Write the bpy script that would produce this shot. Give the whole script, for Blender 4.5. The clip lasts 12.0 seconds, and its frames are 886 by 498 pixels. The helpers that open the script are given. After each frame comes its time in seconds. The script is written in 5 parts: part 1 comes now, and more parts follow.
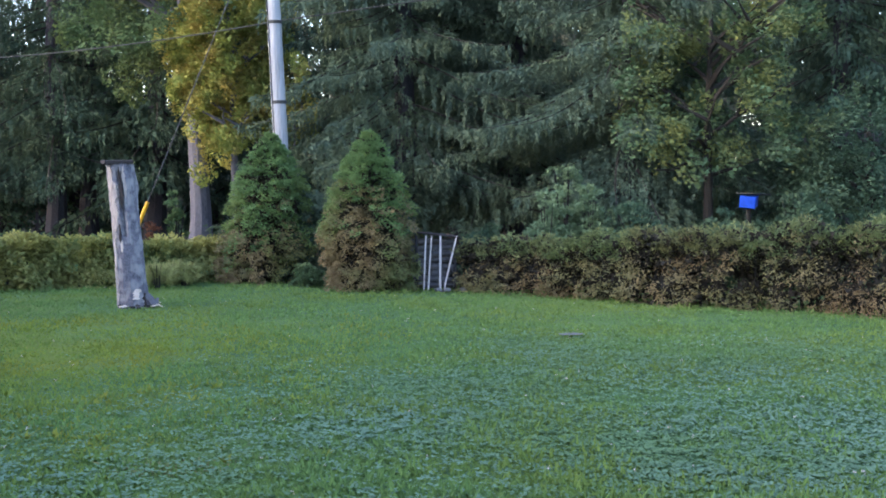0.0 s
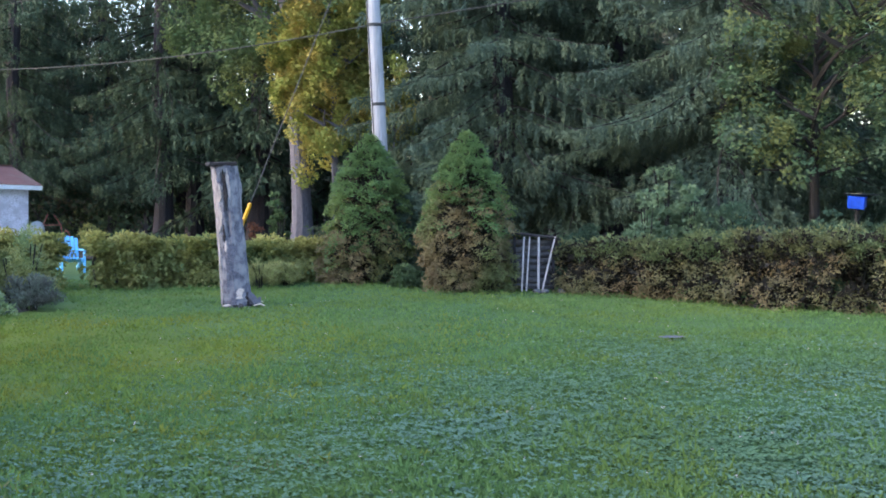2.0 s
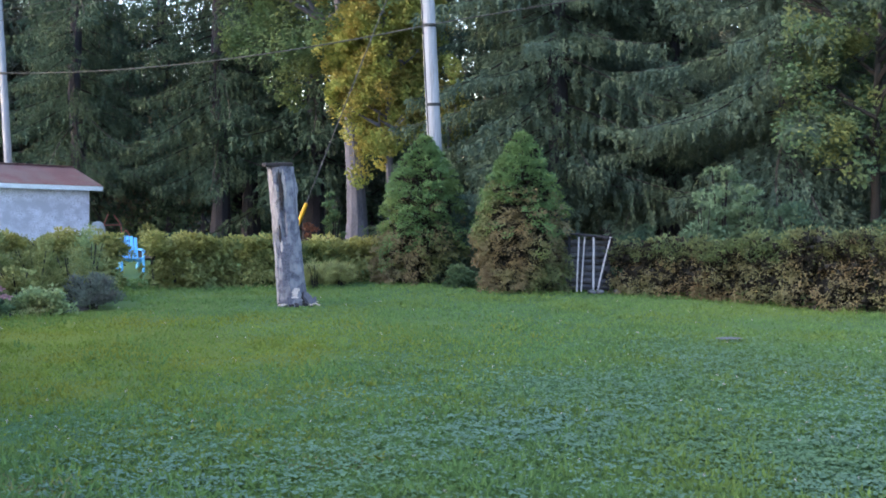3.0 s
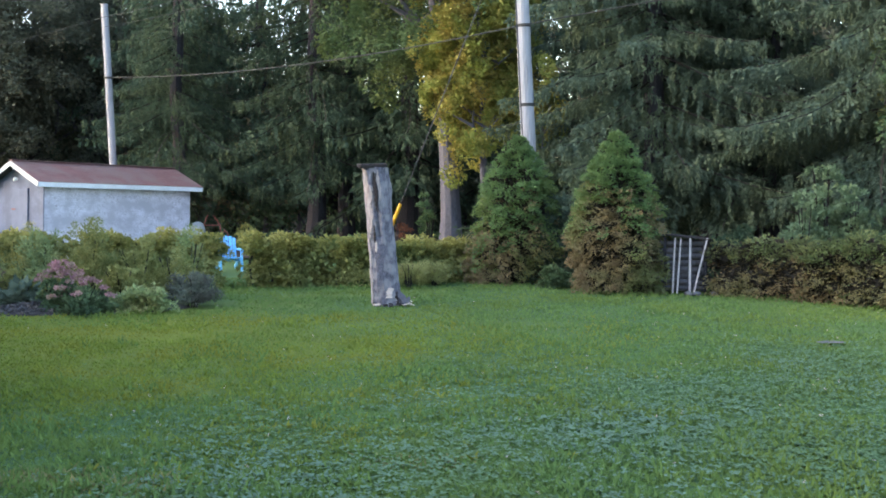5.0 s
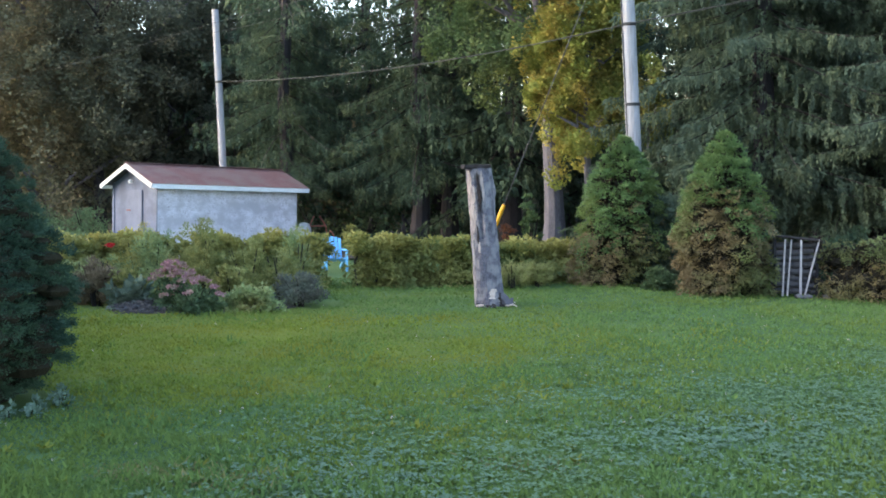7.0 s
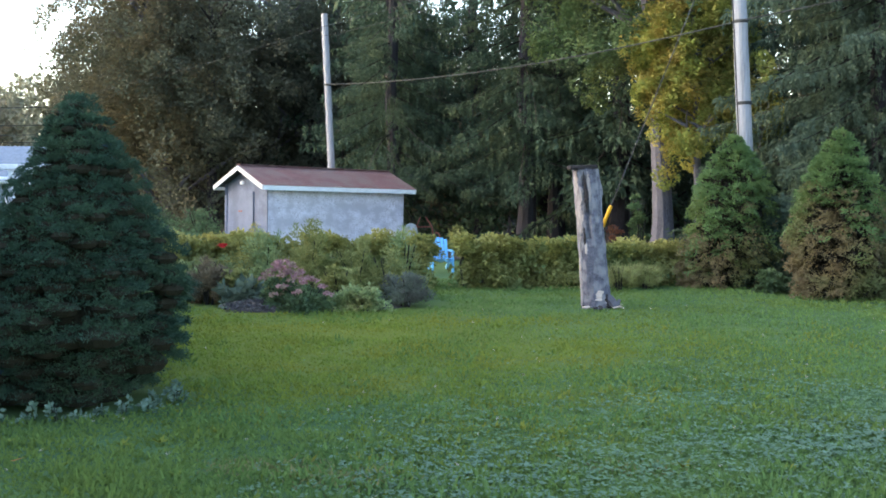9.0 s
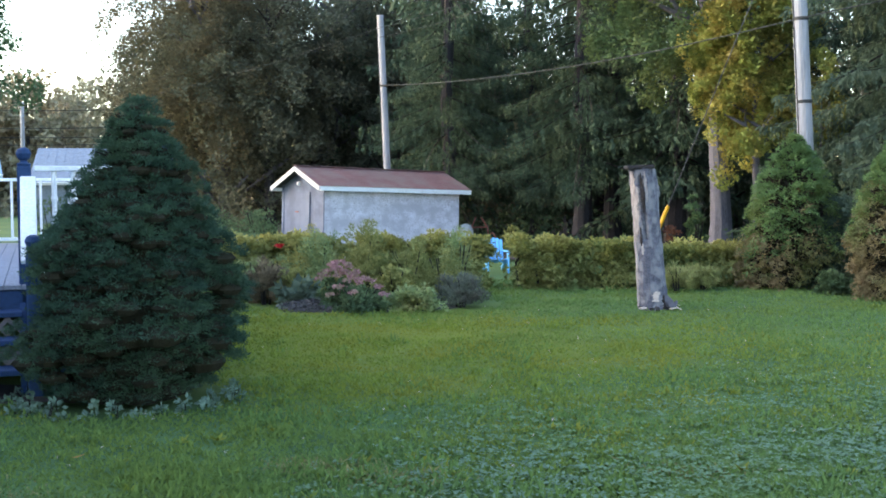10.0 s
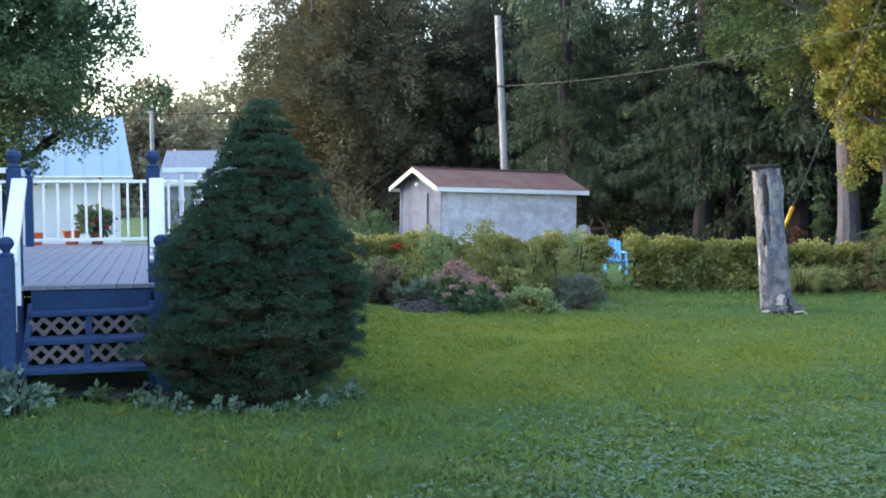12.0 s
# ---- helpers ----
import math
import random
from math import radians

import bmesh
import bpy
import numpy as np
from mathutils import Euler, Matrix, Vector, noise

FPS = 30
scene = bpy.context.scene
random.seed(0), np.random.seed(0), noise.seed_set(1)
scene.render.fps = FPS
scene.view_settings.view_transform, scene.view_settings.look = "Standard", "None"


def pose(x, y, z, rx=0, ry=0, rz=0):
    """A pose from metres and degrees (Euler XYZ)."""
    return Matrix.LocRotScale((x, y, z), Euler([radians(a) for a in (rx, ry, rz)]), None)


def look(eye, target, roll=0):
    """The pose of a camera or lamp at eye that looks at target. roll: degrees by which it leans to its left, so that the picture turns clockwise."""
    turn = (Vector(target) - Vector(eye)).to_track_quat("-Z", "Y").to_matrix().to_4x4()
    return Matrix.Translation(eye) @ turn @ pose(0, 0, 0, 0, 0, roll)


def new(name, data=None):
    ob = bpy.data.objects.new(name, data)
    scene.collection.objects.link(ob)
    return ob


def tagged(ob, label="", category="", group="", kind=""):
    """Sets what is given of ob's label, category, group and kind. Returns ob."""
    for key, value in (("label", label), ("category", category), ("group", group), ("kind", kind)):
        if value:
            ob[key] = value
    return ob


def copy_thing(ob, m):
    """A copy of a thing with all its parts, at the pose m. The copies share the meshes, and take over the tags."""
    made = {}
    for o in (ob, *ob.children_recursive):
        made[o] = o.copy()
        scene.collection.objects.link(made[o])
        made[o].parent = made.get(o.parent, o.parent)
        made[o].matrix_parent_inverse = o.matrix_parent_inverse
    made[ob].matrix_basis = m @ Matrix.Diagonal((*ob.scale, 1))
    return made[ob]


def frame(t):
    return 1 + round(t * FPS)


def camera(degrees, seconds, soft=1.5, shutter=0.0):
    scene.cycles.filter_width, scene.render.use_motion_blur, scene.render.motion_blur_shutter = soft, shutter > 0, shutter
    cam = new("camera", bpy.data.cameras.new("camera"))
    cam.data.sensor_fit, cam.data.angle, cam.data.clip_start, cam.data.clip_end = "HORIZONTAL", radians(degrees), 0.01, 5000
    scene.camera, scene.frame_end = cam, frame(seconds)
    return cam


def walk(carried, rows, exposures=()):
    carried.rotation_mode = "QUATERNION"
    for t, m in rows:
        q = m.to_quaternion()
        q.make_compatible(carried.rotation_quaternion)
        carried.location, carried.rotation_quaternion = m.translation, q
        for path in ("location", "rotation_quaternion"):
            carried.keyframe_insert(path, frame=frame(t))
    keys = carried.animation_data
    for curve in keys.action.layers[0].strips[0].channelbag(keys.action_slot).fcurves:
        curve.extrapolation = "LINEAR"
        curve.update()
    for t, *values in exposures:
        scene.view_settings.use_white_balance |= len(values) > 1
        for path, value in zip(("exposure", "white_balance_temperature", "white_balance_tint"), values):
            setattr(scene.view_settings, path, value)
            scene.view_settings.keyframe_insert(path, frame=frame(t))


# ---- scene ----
cam = camera(43.53, 12.0, soft=1.8)
EYE = 1.6
# seconds, yaw, pitch, roll of a level pan from one spot
ROWS = [
    (0.0, -16.605, -3.094, 0.323), (0.5, -15.479, -3.092, 0.303), (1.0, -14.261, -3.086, 0.283),
    (1.5, -12.949, -3.074, 0.259), (2.0, -11.542, -3.071, 0.225), (2.5, -10.068, -3.072, 0.191),
    (3.0, -8.736, -3.069, 0.157), (5.0, -3.908, -3.054, 0.068), (5.5, -2.660, -3.045, 0.039),
    (6.0, -1.359, -3.038, 0.005), (6.5, 0.000, -3.025, -0.013), (7.0, 1.424, -3.007, -0.044),
    (9.0, 6.889, -2.949, -0.150), (9.5, 8.266, -2.930, -0.205), (10.0, 9.744, -2.915, -0.264),
    (10.5, 11.247, -2.894, -0.269), (11.0, 12.760, -2.880, -0.278), (11.5, 14.274, -2.858, -0.292),
    (12.0, 15.776, -2.849, -0.340),
]
walk(cam, [(t, pose(0, 0, EYE, 90 + pitch, -roll, yaw)) for t, yaw, pitch, roll in ROWS], [(0, 2.97, 6300, 17), (3, 2.97, 6400, 16.5), (5, 2.96, 7000, 13), (7.2, 2.96, 7050, 12), (9, 2.94, 6980, 11), (12, 2.94, 7100, 11)])

# ---- light: clear dusk sky, sun low behind thin cloud ----
world = bpy.data.worlds.new("dusk_sky")
scene.world = world
world.use_nodes = True
wn = world.node_tree.nodes
sky = wn.new("ShaderNodeTexSky")
sky.sky_type = "NISHITA"
sky.sun_disc = False
sky.sun_elevation = radians(18)
sky.sun_rotation = radians(-95)
sky.air_density, sky.dust_density, sky.ozone_density = 1.0, 1.5, 1.0
world.node_tree.links.new(sky.outputs[0], wn["Background"].inputs[0])
wn["Background"].inputs[1].default_value = 0.15
sun_data = bpy.data.lights.new("sun", "SUN")
sun_data.energy, sun_data.angle, sun_data.color = 0.15, radians(40), (1.0, 0.95, 0.88)
sun = new("sun", sun_data)
sun.matrix_world = look((-22, -2, 18), (0, 0, 0))


# ---- materials ----
def mat(name, base, dark=None, scale=6.0, rough=0.8, metal=0.0, bump=0.0, fine=60.0, third=None, big=0.7, island=0.0, thin=0.0, spec=0.35, stretch=(1, 1, 1), zone=None):
    """A surface with coarse and fine variation: base to dark by noise, third in large patches, island: spread from piece to piece."""
    m = bpy.data.materials.new(name)
    m.use_nodes = True
    n, l = m.node_tree.nodes, m.node_tree.links
    b = n["Principled BSDF"]
    b.inputs["Roughness"].default_value, b.inputs["Metallic"].default_value = rough, metal
    b.inputs["Specular IOR Level"].default_value = spec
    co = n.new("ShaderNodeTexCoord")
    mp = n.new("ShaderNodeMapping")
    mp.inputs["Scale"].default_value = stretch
    l.new(co.outputs["Object"], mp.inputs["Vector"])

    def noise_tex(s, detail):
        t = n.new("ShaderNodeTexNoise")
        t.inputs["Scale"].default_value, t.inputs["Detail"].default_value = s, detail
        l.new(mp.outputs[0], t.inputs["Vector"])
        return t.outputs["Fac"]

    def blend(fac, a, c):
        x = n.new("ShaderNodeMix")
        x.data_type = "RGBA"
        for v, i in ((fac, 0), (a, 6), (c, 7)):
            if isinstance(v, tuple):
                x.inputs[i].default_value = (*v, 1)
            elif isinstance(v, float):
                x.inputs[i].default_value = v
            else:
                l.new(v, x.inputs[i])
        return x.outputs[2]

    def ramp(fac, lo, hi):
        r = n.new("ShaderNodeMapRange")
        r.inputs["From Min"].default_value, r.inputs["From Max"].default_value = lo, hi
        l.new(fac, r.inputs["Value"])
        return r.outputs[0]

    dark = dark or tuple(0.6 * c for c in base)
    col = blend(ramp(noise_tex(scale, 4), 0.35, 0.65), dark, base)
    col = blend(ramp(noise_tex(fine, 3), 0.3, 0.75), col, tuple(min(1, 1.25 * c) for c in base))
    if third:
        col = blend(ramp(noise_tex(big, 2), 0.45, 0.62), col, third)
    if zone:
        # one large patch of another colour round a place, with a ragged edge
        middle, inner, outer, tone = zone
        far_off = n.new("ShaderNodeVectorMath")
        far_off.operation = "DISTANCE"
        l.new(mp.outputs[0], far_off.inputs[0])
        far_off.inputs[1].default_value = middle
        rag = n.new("ShaderNodeMath")
        rag.operation = "MULTIPLY_ADD"
        l.new(noise_tex(0.5, 4), rag.inputs[0])
        rag.inputs[1].default_value = 6.0
        l.new(far_off.outputs["Value"], rag.inputs[2])
        col = blend(ramp(rag.outputs[0], outer + 3.0, inner + 3.0), col, tone)
    if island:
        g = n.new("ShaderNodeNewGeometry")
        hs = n.new("ShaderNodeHueSaturation")
        l.new(col, hs.inputs["Color"])
        r = n.new("ShaderNodeMapRange")
        r.inputs["To Min"].default_value, r.inputs["To Max"].default_value = 1 - island, 1 + island
        l.new(g.outputs["Random Per Island"], r.inputs["Value"])
        l.new(r.outputs[0], hs.inputs["Value"])
        col = hs.outputs[0]
    l.new(col, b.inputs["Base Color"])
    if bump:
        bp = n.new("ShaderNodeBump")
        bp.inputs["Strength"].default_value, bp.inputs["Distance"].default_value = bump, 0.02
        l.new(noise_tex(fine * 0.6, 5), bp.inputs["Height"])
        l.new(bp.outputs[0], b.inputs["Normal"])
    if thin:
        tr = n.new("ShaderNodeBsdfTranslucent")
        l.new(col, tr.inputs["Color"])
        mx = n.new("ShaderNodeMixShader")
        mx.inputs[0].default_value = thin
        l.new(b.outputs[0], mx.inputs[1])
        l.new(tr.outputs[0], mx.inputs[2])
        l.new(mx.outputs[0], n["Material Output"].inputs["Surface"])
    return m


def leaf_mat(name, base, third=None, big=0.7, island=0.24, dark=None, rough=0.75, spec=0.1):
    return mat(name, base, dark, 1.6, rough, island=island, thin=0.3, third=third, big=big, fine=9, spec=spec)


M_SPRUCE = leaf_mat("spruce_needles", (0.042, 0.071, 0.050), third=(0.052, 0.076, 0.046), dark=(0.026, 0.048, 0.038), island=0.14)
M_SPRUCE_B = leaf_mat("blue_spruce_needles", (0.058, 0.090, 0.069), third=(0.068, 0.096, 0.062), dark=(0.038, 0.065, 0.054), island=0.12)
M_DWARF = leaf_mat("dwarf_spruce_needles", (0.038, 0.080, 0.058), third=(0.050, 0.096, 0.062), dark=(0.021, 0.048, 0.038), big=2.5, island=0.1)
M_DARKWOOD = leaf_mat("wood_edge_leaves", (0.078, 0.092, 0.068), third=(0.100, 0.094, 0.062), dark=(0.056, 0.070, 0.060), big=0.18, island=0.16)
M_GOLDWOOD = leaf_mat("golden_wood_edge_leaves", (0.092, 0.085, 0.052), third=(0.064, 0.072, 0.050), dark=(0.062, 0.060, 0.044), big=0.3)
# autumn foliage paled further, so haze is put into the far trees' colour
M_FARWOOD = leaf_mat("haze_paled_far_leaves", (0.180, 0.175, 0.120), third=(0.205, 0.170, 0.110), dark=(0.130, 0.132, 0.098), big=0.1)
M_GREENLEAF = leaf_mat("green_tree_leaves", (0.052, 0.092, 0.048), third=(0.104, 0.124, 0.044), dark=(0.034, 0.066, 0.042), big=1.5, island=0.16)
M_YELLOW = leaf_mat("turning_maple_leaves", (0.200, 0.226, 0.060), third=(0.228, 0.196, 0.060), dark=(0.118, 0.160, 0.050), big=1.6)
M_MAPLE = leaf_mat("green_maple_leaves", (0.058, 0.098, 0.045), third=(0.084, 0.110, 0.042), dark=(0.036, 0.068, 0.037), big=0.5)
M_OLIVE = leaf_mat("olive_hedge_leaves", (0.215, 0.225, 0.086), third=(0.125, 0.165, 0.066), dark=(0.128, 0.148, 0.058), big=0.9)
M_OLIVE_TOP = leaf_mat("yellowing_hedge_tops", (0.262, 0.250, 0.084), third=(0.215, 0.230, 0.076), dark=(0.160, 0.172, 0.062), big=0.9)
M_CEDAR_G = leaf_mat("cedar_green_sprays", (0.105, 0.180, 0.074), third=(0.138, 0.186, 0.064), dark=(0.072, 0.132, 0.060), island=0.14)
M_CEDAR_B = leaf_mat("cedar_browned_sprays", (0.158, 0.136, 0.076), third=(0.128, 0.150, 0.066), dark=(0.118, 0.090, 0.058), big=1.2, island=0.14)
M_HEDGE_R = leaf_mat("browning_hedge_sprays", (0.142, 0.138, 0.070), third=(0.165, 0.124, 0.072), dark=(0.106, 0.104, 0.058), big=0.8, island=0.16)
M_HEDGE_RT = leaf_mat("hedge_top_sprays", (0.108, 0.142, 0.062), third=(0.120, 0.128, 0.060), dark=(0.070, 0.100, 0.054), big=0.8)
# dead inner needles, coloured near black to deepen the shade in foliage gaps
M_DEAD_DARK = leaf_mat("darkened_dead_needles", (0.030, 0.028, 0.024), dark=(0.018, 0.017, 0.016))
M_LITTER = mat("forest_floor_litter", (0.045, 0.038, 0.030), (0.025, 0.022, 0.020), scale=2, rough=1.0, bump=0.8, fine=25)
M_BUSH = leaf_mat("shrub_leaves", (0.090, 0.140, 0.072), third=(0.068, 0.118, 0.072), dark=(0.054, 0.094, 0.056), big=0.5)
M_BUSH_D = leaf_mat("dark_shrub_leaves", (0.044, 0.080, 0.052), third=(0.062, 0.090, 0.046), dark=(0.028, 0.054, 0.040), big=0.5)
M_BED = leaf_mat("perennial_leaves", (0.200, 0.265, 0.125), third=(0.240, 0.245, 0.105), dark=(0.135, 0.190, 0.095), big=1.5)
M_PALEBUSH = leaf_mat("pale_shrub_leaves", (0.108, 0.164, 0.096), dark=(0.078, 0.126, 0.076), island=0.14)
M_LILAC = leaf_mat("grey_lavender_leaves", (0.110, 0.136, 0.116), third=(0.116, 0.122, 0.116), dark=(0.070, 0.088, 0.078), big=3)
M_SEDUM = leaf_mat("sedum_flowers", (0.340, 0.195, 0.220), third=(0.250, 0.200, 0.160), dark=(0.210, 0.120, 0.135), big=4)
M_RED = mat("red_petals", (0.55, 0.02, 0.03), rough=0.6)
M_VARIEG = leaf_mat("white_edged_leaves", (0.190, 0.275, 0.240), third=(0.055, 0.110, 0.070), dark=(0.070, 0.130, 0.090), big=9)
M_HOSTA = leaf_mat("grey_green_broad_leaves", (0.115, 0.160, 0.125), dark=(0.060, 0.095, 0.075), big=4)
M_GRASS = leaf_mat("grass_blades", (0.094, 0.160, 0.049), third=(0.114, 0.168, 0.042), dark=(0.066, 0.122, 0.044), big=0.55, island=0.16)
M_CLOVER = leaf_mat("clover_leaves", (0.110, 0.180, 0.128), third=(0.104, 0.176, 0.092), dark=(0.094, 0.162, 0.106), big=0.5, island=0.12)
M_LAWN = mat("lawn_soil_and_grass", (0.050, 0.098, 0.040), (0.030, 0.066, 0.032), scale=1.2, rough=0.95, bump=0.6, fine=45, spec=0.1, third=(0.074, 0.122, 0.044), big=0.22, zone=((-3.4, 12.0, 0), 1.5, 5.0, (0.100, 0.126, 0.022)))
M_MULCH = mat("dark_mulch", (0.034, 0.034, 0.038), (0.012, 0.012, 0.014), scale=16, rough=0.95, bump=0.9, fine=70)
M_BARK = mat("spruce_bark", (0.022, 0.022, 0.030), (0.011, 0.011, 0.015), scale=7, rough=0.95, bump=0.9, fine=40, stretch=(1, 1, 0.35))
M_BARK_PALE = mat("maple_bark", (0.070, 0.072, 0.095), (0.036, 0.037, 0.050), scale=5, rough=0.95, bump=0.8, fine=40, stretch=(1, 1, 0.3))
M_TWIG = mat("dark_limbs", (0.014, 0.013, 0.013), rough=0.95, bump=0.5)
# dead-twig brown taken darker, painting shade between the dwarf spruce's lumps
M_CORE_DARK = mat("darkened_inner_twigs", (0.024, 0.024, 0.018), (0.014, 0.014, 0.011), scale=30, rough=1.0, bump=0.6, fine=90, spec=0.05)
M_STUMP = mat("weathered_stump_bark", (0.096, 0.100, 0.136), (0.032, 0.033, 0.046), scale=15, rough=0.95, bump=1.0, fine=60, stretch=(1, 1, 0.8), third=(0.185, 0.185, 0.215), big=8.0)
M_BAREWOOD = mat("bare_bleached_wood", (0.265, 0.245, 0.255), (0.090, 0.078, 0.086), scale=9, rough=0.85, bump=0.5, fine=40, stretch=(1, 1, 0.2))
M_ROT = mat("rotten_dark_wood", (0.022, 0.019, 0.022), scale=12, rough=1, bump=1)
M_CUT = mat("fresh_cut_wood", (0.430, 0.370, 0.350), (0.280, 0.220, 0.200), scale=14, rough=0.8, bump=0.5)
M_POLE = mat("grey_pole_wood", (0.225, 0.238, 0.275), (0.140, 0.148, 0.172), scale=5, rough=0.85, bump=0.4, fine=30, stretch=(1, 1, 0.12))
M_WIRE = mat("black_cable", (0.020, 0.024, 0.028), rough=0.6, spec=0.25)
M_GUY = mat("dull_steel_strand", (0.055, 0.058, 0.066), rough=0.7, spec=0.2)
M_GUARD = mat("yellow_plastic", (0.500, 0.270, 0.012), (0.400, 0.200, 0.010), rough=0.5)
M_OSB = mat("weathered_flake_board", (0.560, 0.555, 0.655), (0.300, 0.290, 0.360), scale=7, rough=0.9, bump=0.3, fine=26, stretch=(0.8, 0.8, 1.1), third=(0.420, 0.415, 0.505), big=2.6)
# aged gable boards (and M_DOOR), darkened and blued against the warm side glow
M_OSB_OLD_DARK = mat("aged_darkened_gable_board", (0.105, 0.132, 0.205), (0.068, 0.088, 0.145), scale=8, rough=0.95, bump=0.3, fine=30, third=(0.086, 0.106, 0.165), big=3.0)
M_ROOF = mat("red_brown_shingles", (0.150, 0.076, 0.074), (0.096, 0.048, 0.048), scale=3, rough=0.95, bump=0.5, fine=50, third=(0.160, 0.105, 0.100), big=1.6)
M_WHITE = mat("white_paint", (0.640, 0.675, 0.740), (0.540, 0.570, 0.630), scale=4, rough=0.5, bump=0.1)
# white paint darkened for the barge boards, offsetting strong light on the gable end
M_WHITE_DIM = mat("darkened_white_paint", (0.400, 0.430, 0.480), (0.300, 0.325, 0.370), scale=7, rough=0.8, bump=0.2)
M_DOOR = mat("weathered_pale_door", (0.094, 0.120, 0.190), (0.066, 0.086, 0.140), scale=5, rough=0.8, bump=0.2)
M_NAVY = mat("navy_paint", (0.013, 0.040, 0.112), (0.010, 0.029, 0.082), scale=5, rough=0.7, bump=0.15, fine=30, spec=0.2)
M_LATTICE = mat("bare_lattice_wood", (0.110, 0.105, 0.116), (0.075, 0.071, 0.080), scale=9, rough=0.85, bump=0.3)
M_DECK = mat("grey_deck_paint", (0.176, 0.194, 0.248), (0.140, 0.155, 0.200), scale=3, rough=0.85, bump=0.2, stretch=(1, 0.2, 1), spec=0.15)
M_CHAIR = mat("sky_blue_plastic", (0.130, 0.450, 0.840), (0.100, 0.370, 0.740), rough=0.4)
M_TARP = mat("blue_tarp", (0.008, 0.046, 0.340), (0.005, 0.030, 0.230), scale=5, spec=0.3, rough=0.4, bump=0.4, fine=12)
M_OLDWOOD = mat("grey_old_wood", (0.068, 0.068, 0.082), (0.038, 0.038, 0.046), scale=8, rough=0.9, bump=0.4, stretch=(1, 1, 0.2))
M_POLES = mat("peeled_pale_poles", (0.360, 0.345, 0.365), (0.240, 0.220, 0.235), scale=7, rough=0.8, bump=0.3, stretch=(1, 1, 0.2))
M_SIDING = mat("pale_siding", (0.550, 0.620, 0.730), (0.480, 0.540, 0.640), scale=2, rough=0.6)
M_BLUEROOF = mat("light_blue_steel_roof", (0.190, 0.295, 0.420), (0.165, 0.260, 0.375), scale=2, rough=0.45)
M_GREYROOF = mat("grey_far_roof", (0.150, 0.195, 0.265), rough=0.7)
M_ORANGE = mat("orange_clay", (0.420, 0.110, 0.040), rough=0.8)
M_RUST = mat("rusty_red_iron", (0.170, 0.060, 0.050), (0.090, 0.040, 0.035), scale=10, rough=0.8, bump=0.4)
M_GREY = mat("grey_plastic", (0.300, 0.320, 0.350), rough=0.5)
M_STONE = mat("grey_stone", (0.085, 0.090, 0.100), scale=8, rough=0.9, bump=0.5)
M_GLASS = mat("dark_window_glass", (0.030, 0.040, 0.050), rough=0.08, spec=0.6)


# ---- building helpers ----
def part(name, data, material, parent=None, label=""):
    """Links one mesh (a bmesh, or vertices and faces) under a thing or a part."""
    if isinstance(data, bmesh.types.BMesh):
        me = bpy.data.meshes.new(name)
        data.to_mesh(me)
        data.free()
    elif isinstance(data, tuple):
        me = bpy.data.meshes.new(name)
        v, q = data
        me.from_pydata([tuple(p) for p in v], [], [tuple(f) for f in q])
    else:
        me = data
    if material and not me.materials:
        me.materials.append(material)
    ob = new(name, me)
    if parent:
        ob.parent = parent
    if label:
        ob["label"] = label
    return ob


def thing(name, m, label, category, group="", kind=""):
    ob = new(name)
    ob.matrix_basis = m
    return tagged(ob, label, category, group, kind)


def box(sx, sy, sz, x=0, y=0, z=0, rot=(0, 0, 0), bevel=0.0, bm=None):
    """A bevelled block, its middle at x, y, z."""
    one = bmesh.new()
    bmesh.ops.create_cube(one, size=1, matrix=Matrix.Diagonal((sx, sy, sz, 1)))
    if bevel:
        bmesh.ops.bevel(one, geom=one.edges[:], offset=bevel, segments=1, affect="EDGES")
    one.transform(pose(x, y, z, *rot))
    if bm is None:
        return one
    me = bpy.data.meshes.new("join")
    one.to_mesh(me)
    one.free()
    bm.from_mesh(me)
    bpy.data.meshes.remove(me)
    return bm


def tube(points, radii, sides=8, wobble=0.0, seed=0, cap=True):
    """A tapered tube along points, as vertices and faces."""
    rng = np.random.default_rng(seed)
    p = np.array(points, float)
    d = np.gradient(p, axis=0)
    d /= np.linalg.norm(d, axis=1)[:, None] + 1e-9
    ref = np.array([0.3, 0.9, 0.1]) if abs(d[0][2]) > 0.6 else np.array([0, 0, 1.0])
    v, faces = [], []
    for i in range(len(p)):
        a = np.cross(d[i], ref)
        a /= np.linalg.norm(a)
        b = np.cross(d[i], a)
        for k in range(sides):
            w = 2 * math.pi * k / sides
            r = radii[i] * (1 + wobble * rng.uniform(-1, 1))
            v.append(p[i] + r * (math.cos(w) * a + math.sin(w) * b))
    for i in range(len(p) - 1):
        for k in range(sides):
            k2 = (k + 1) % sides
            faces.append((i * sides + k, i * sides + k2, (i + 1) * sides + k2, (i + 1) * sides + k))
    if cap:
        faces.append(tuple(range(sides))[::-1])
        faces.append(tuple(range((len(p) - 1) * sides, len(p) * sides)))
    return v, faces


def merge(parts):
    v, f = [], []
    for pv, pf in parts:
        k = len(v)
        v.extend(pv)
        f.extend(tuple(i + k for i in q) for q in pf)
    return v, f


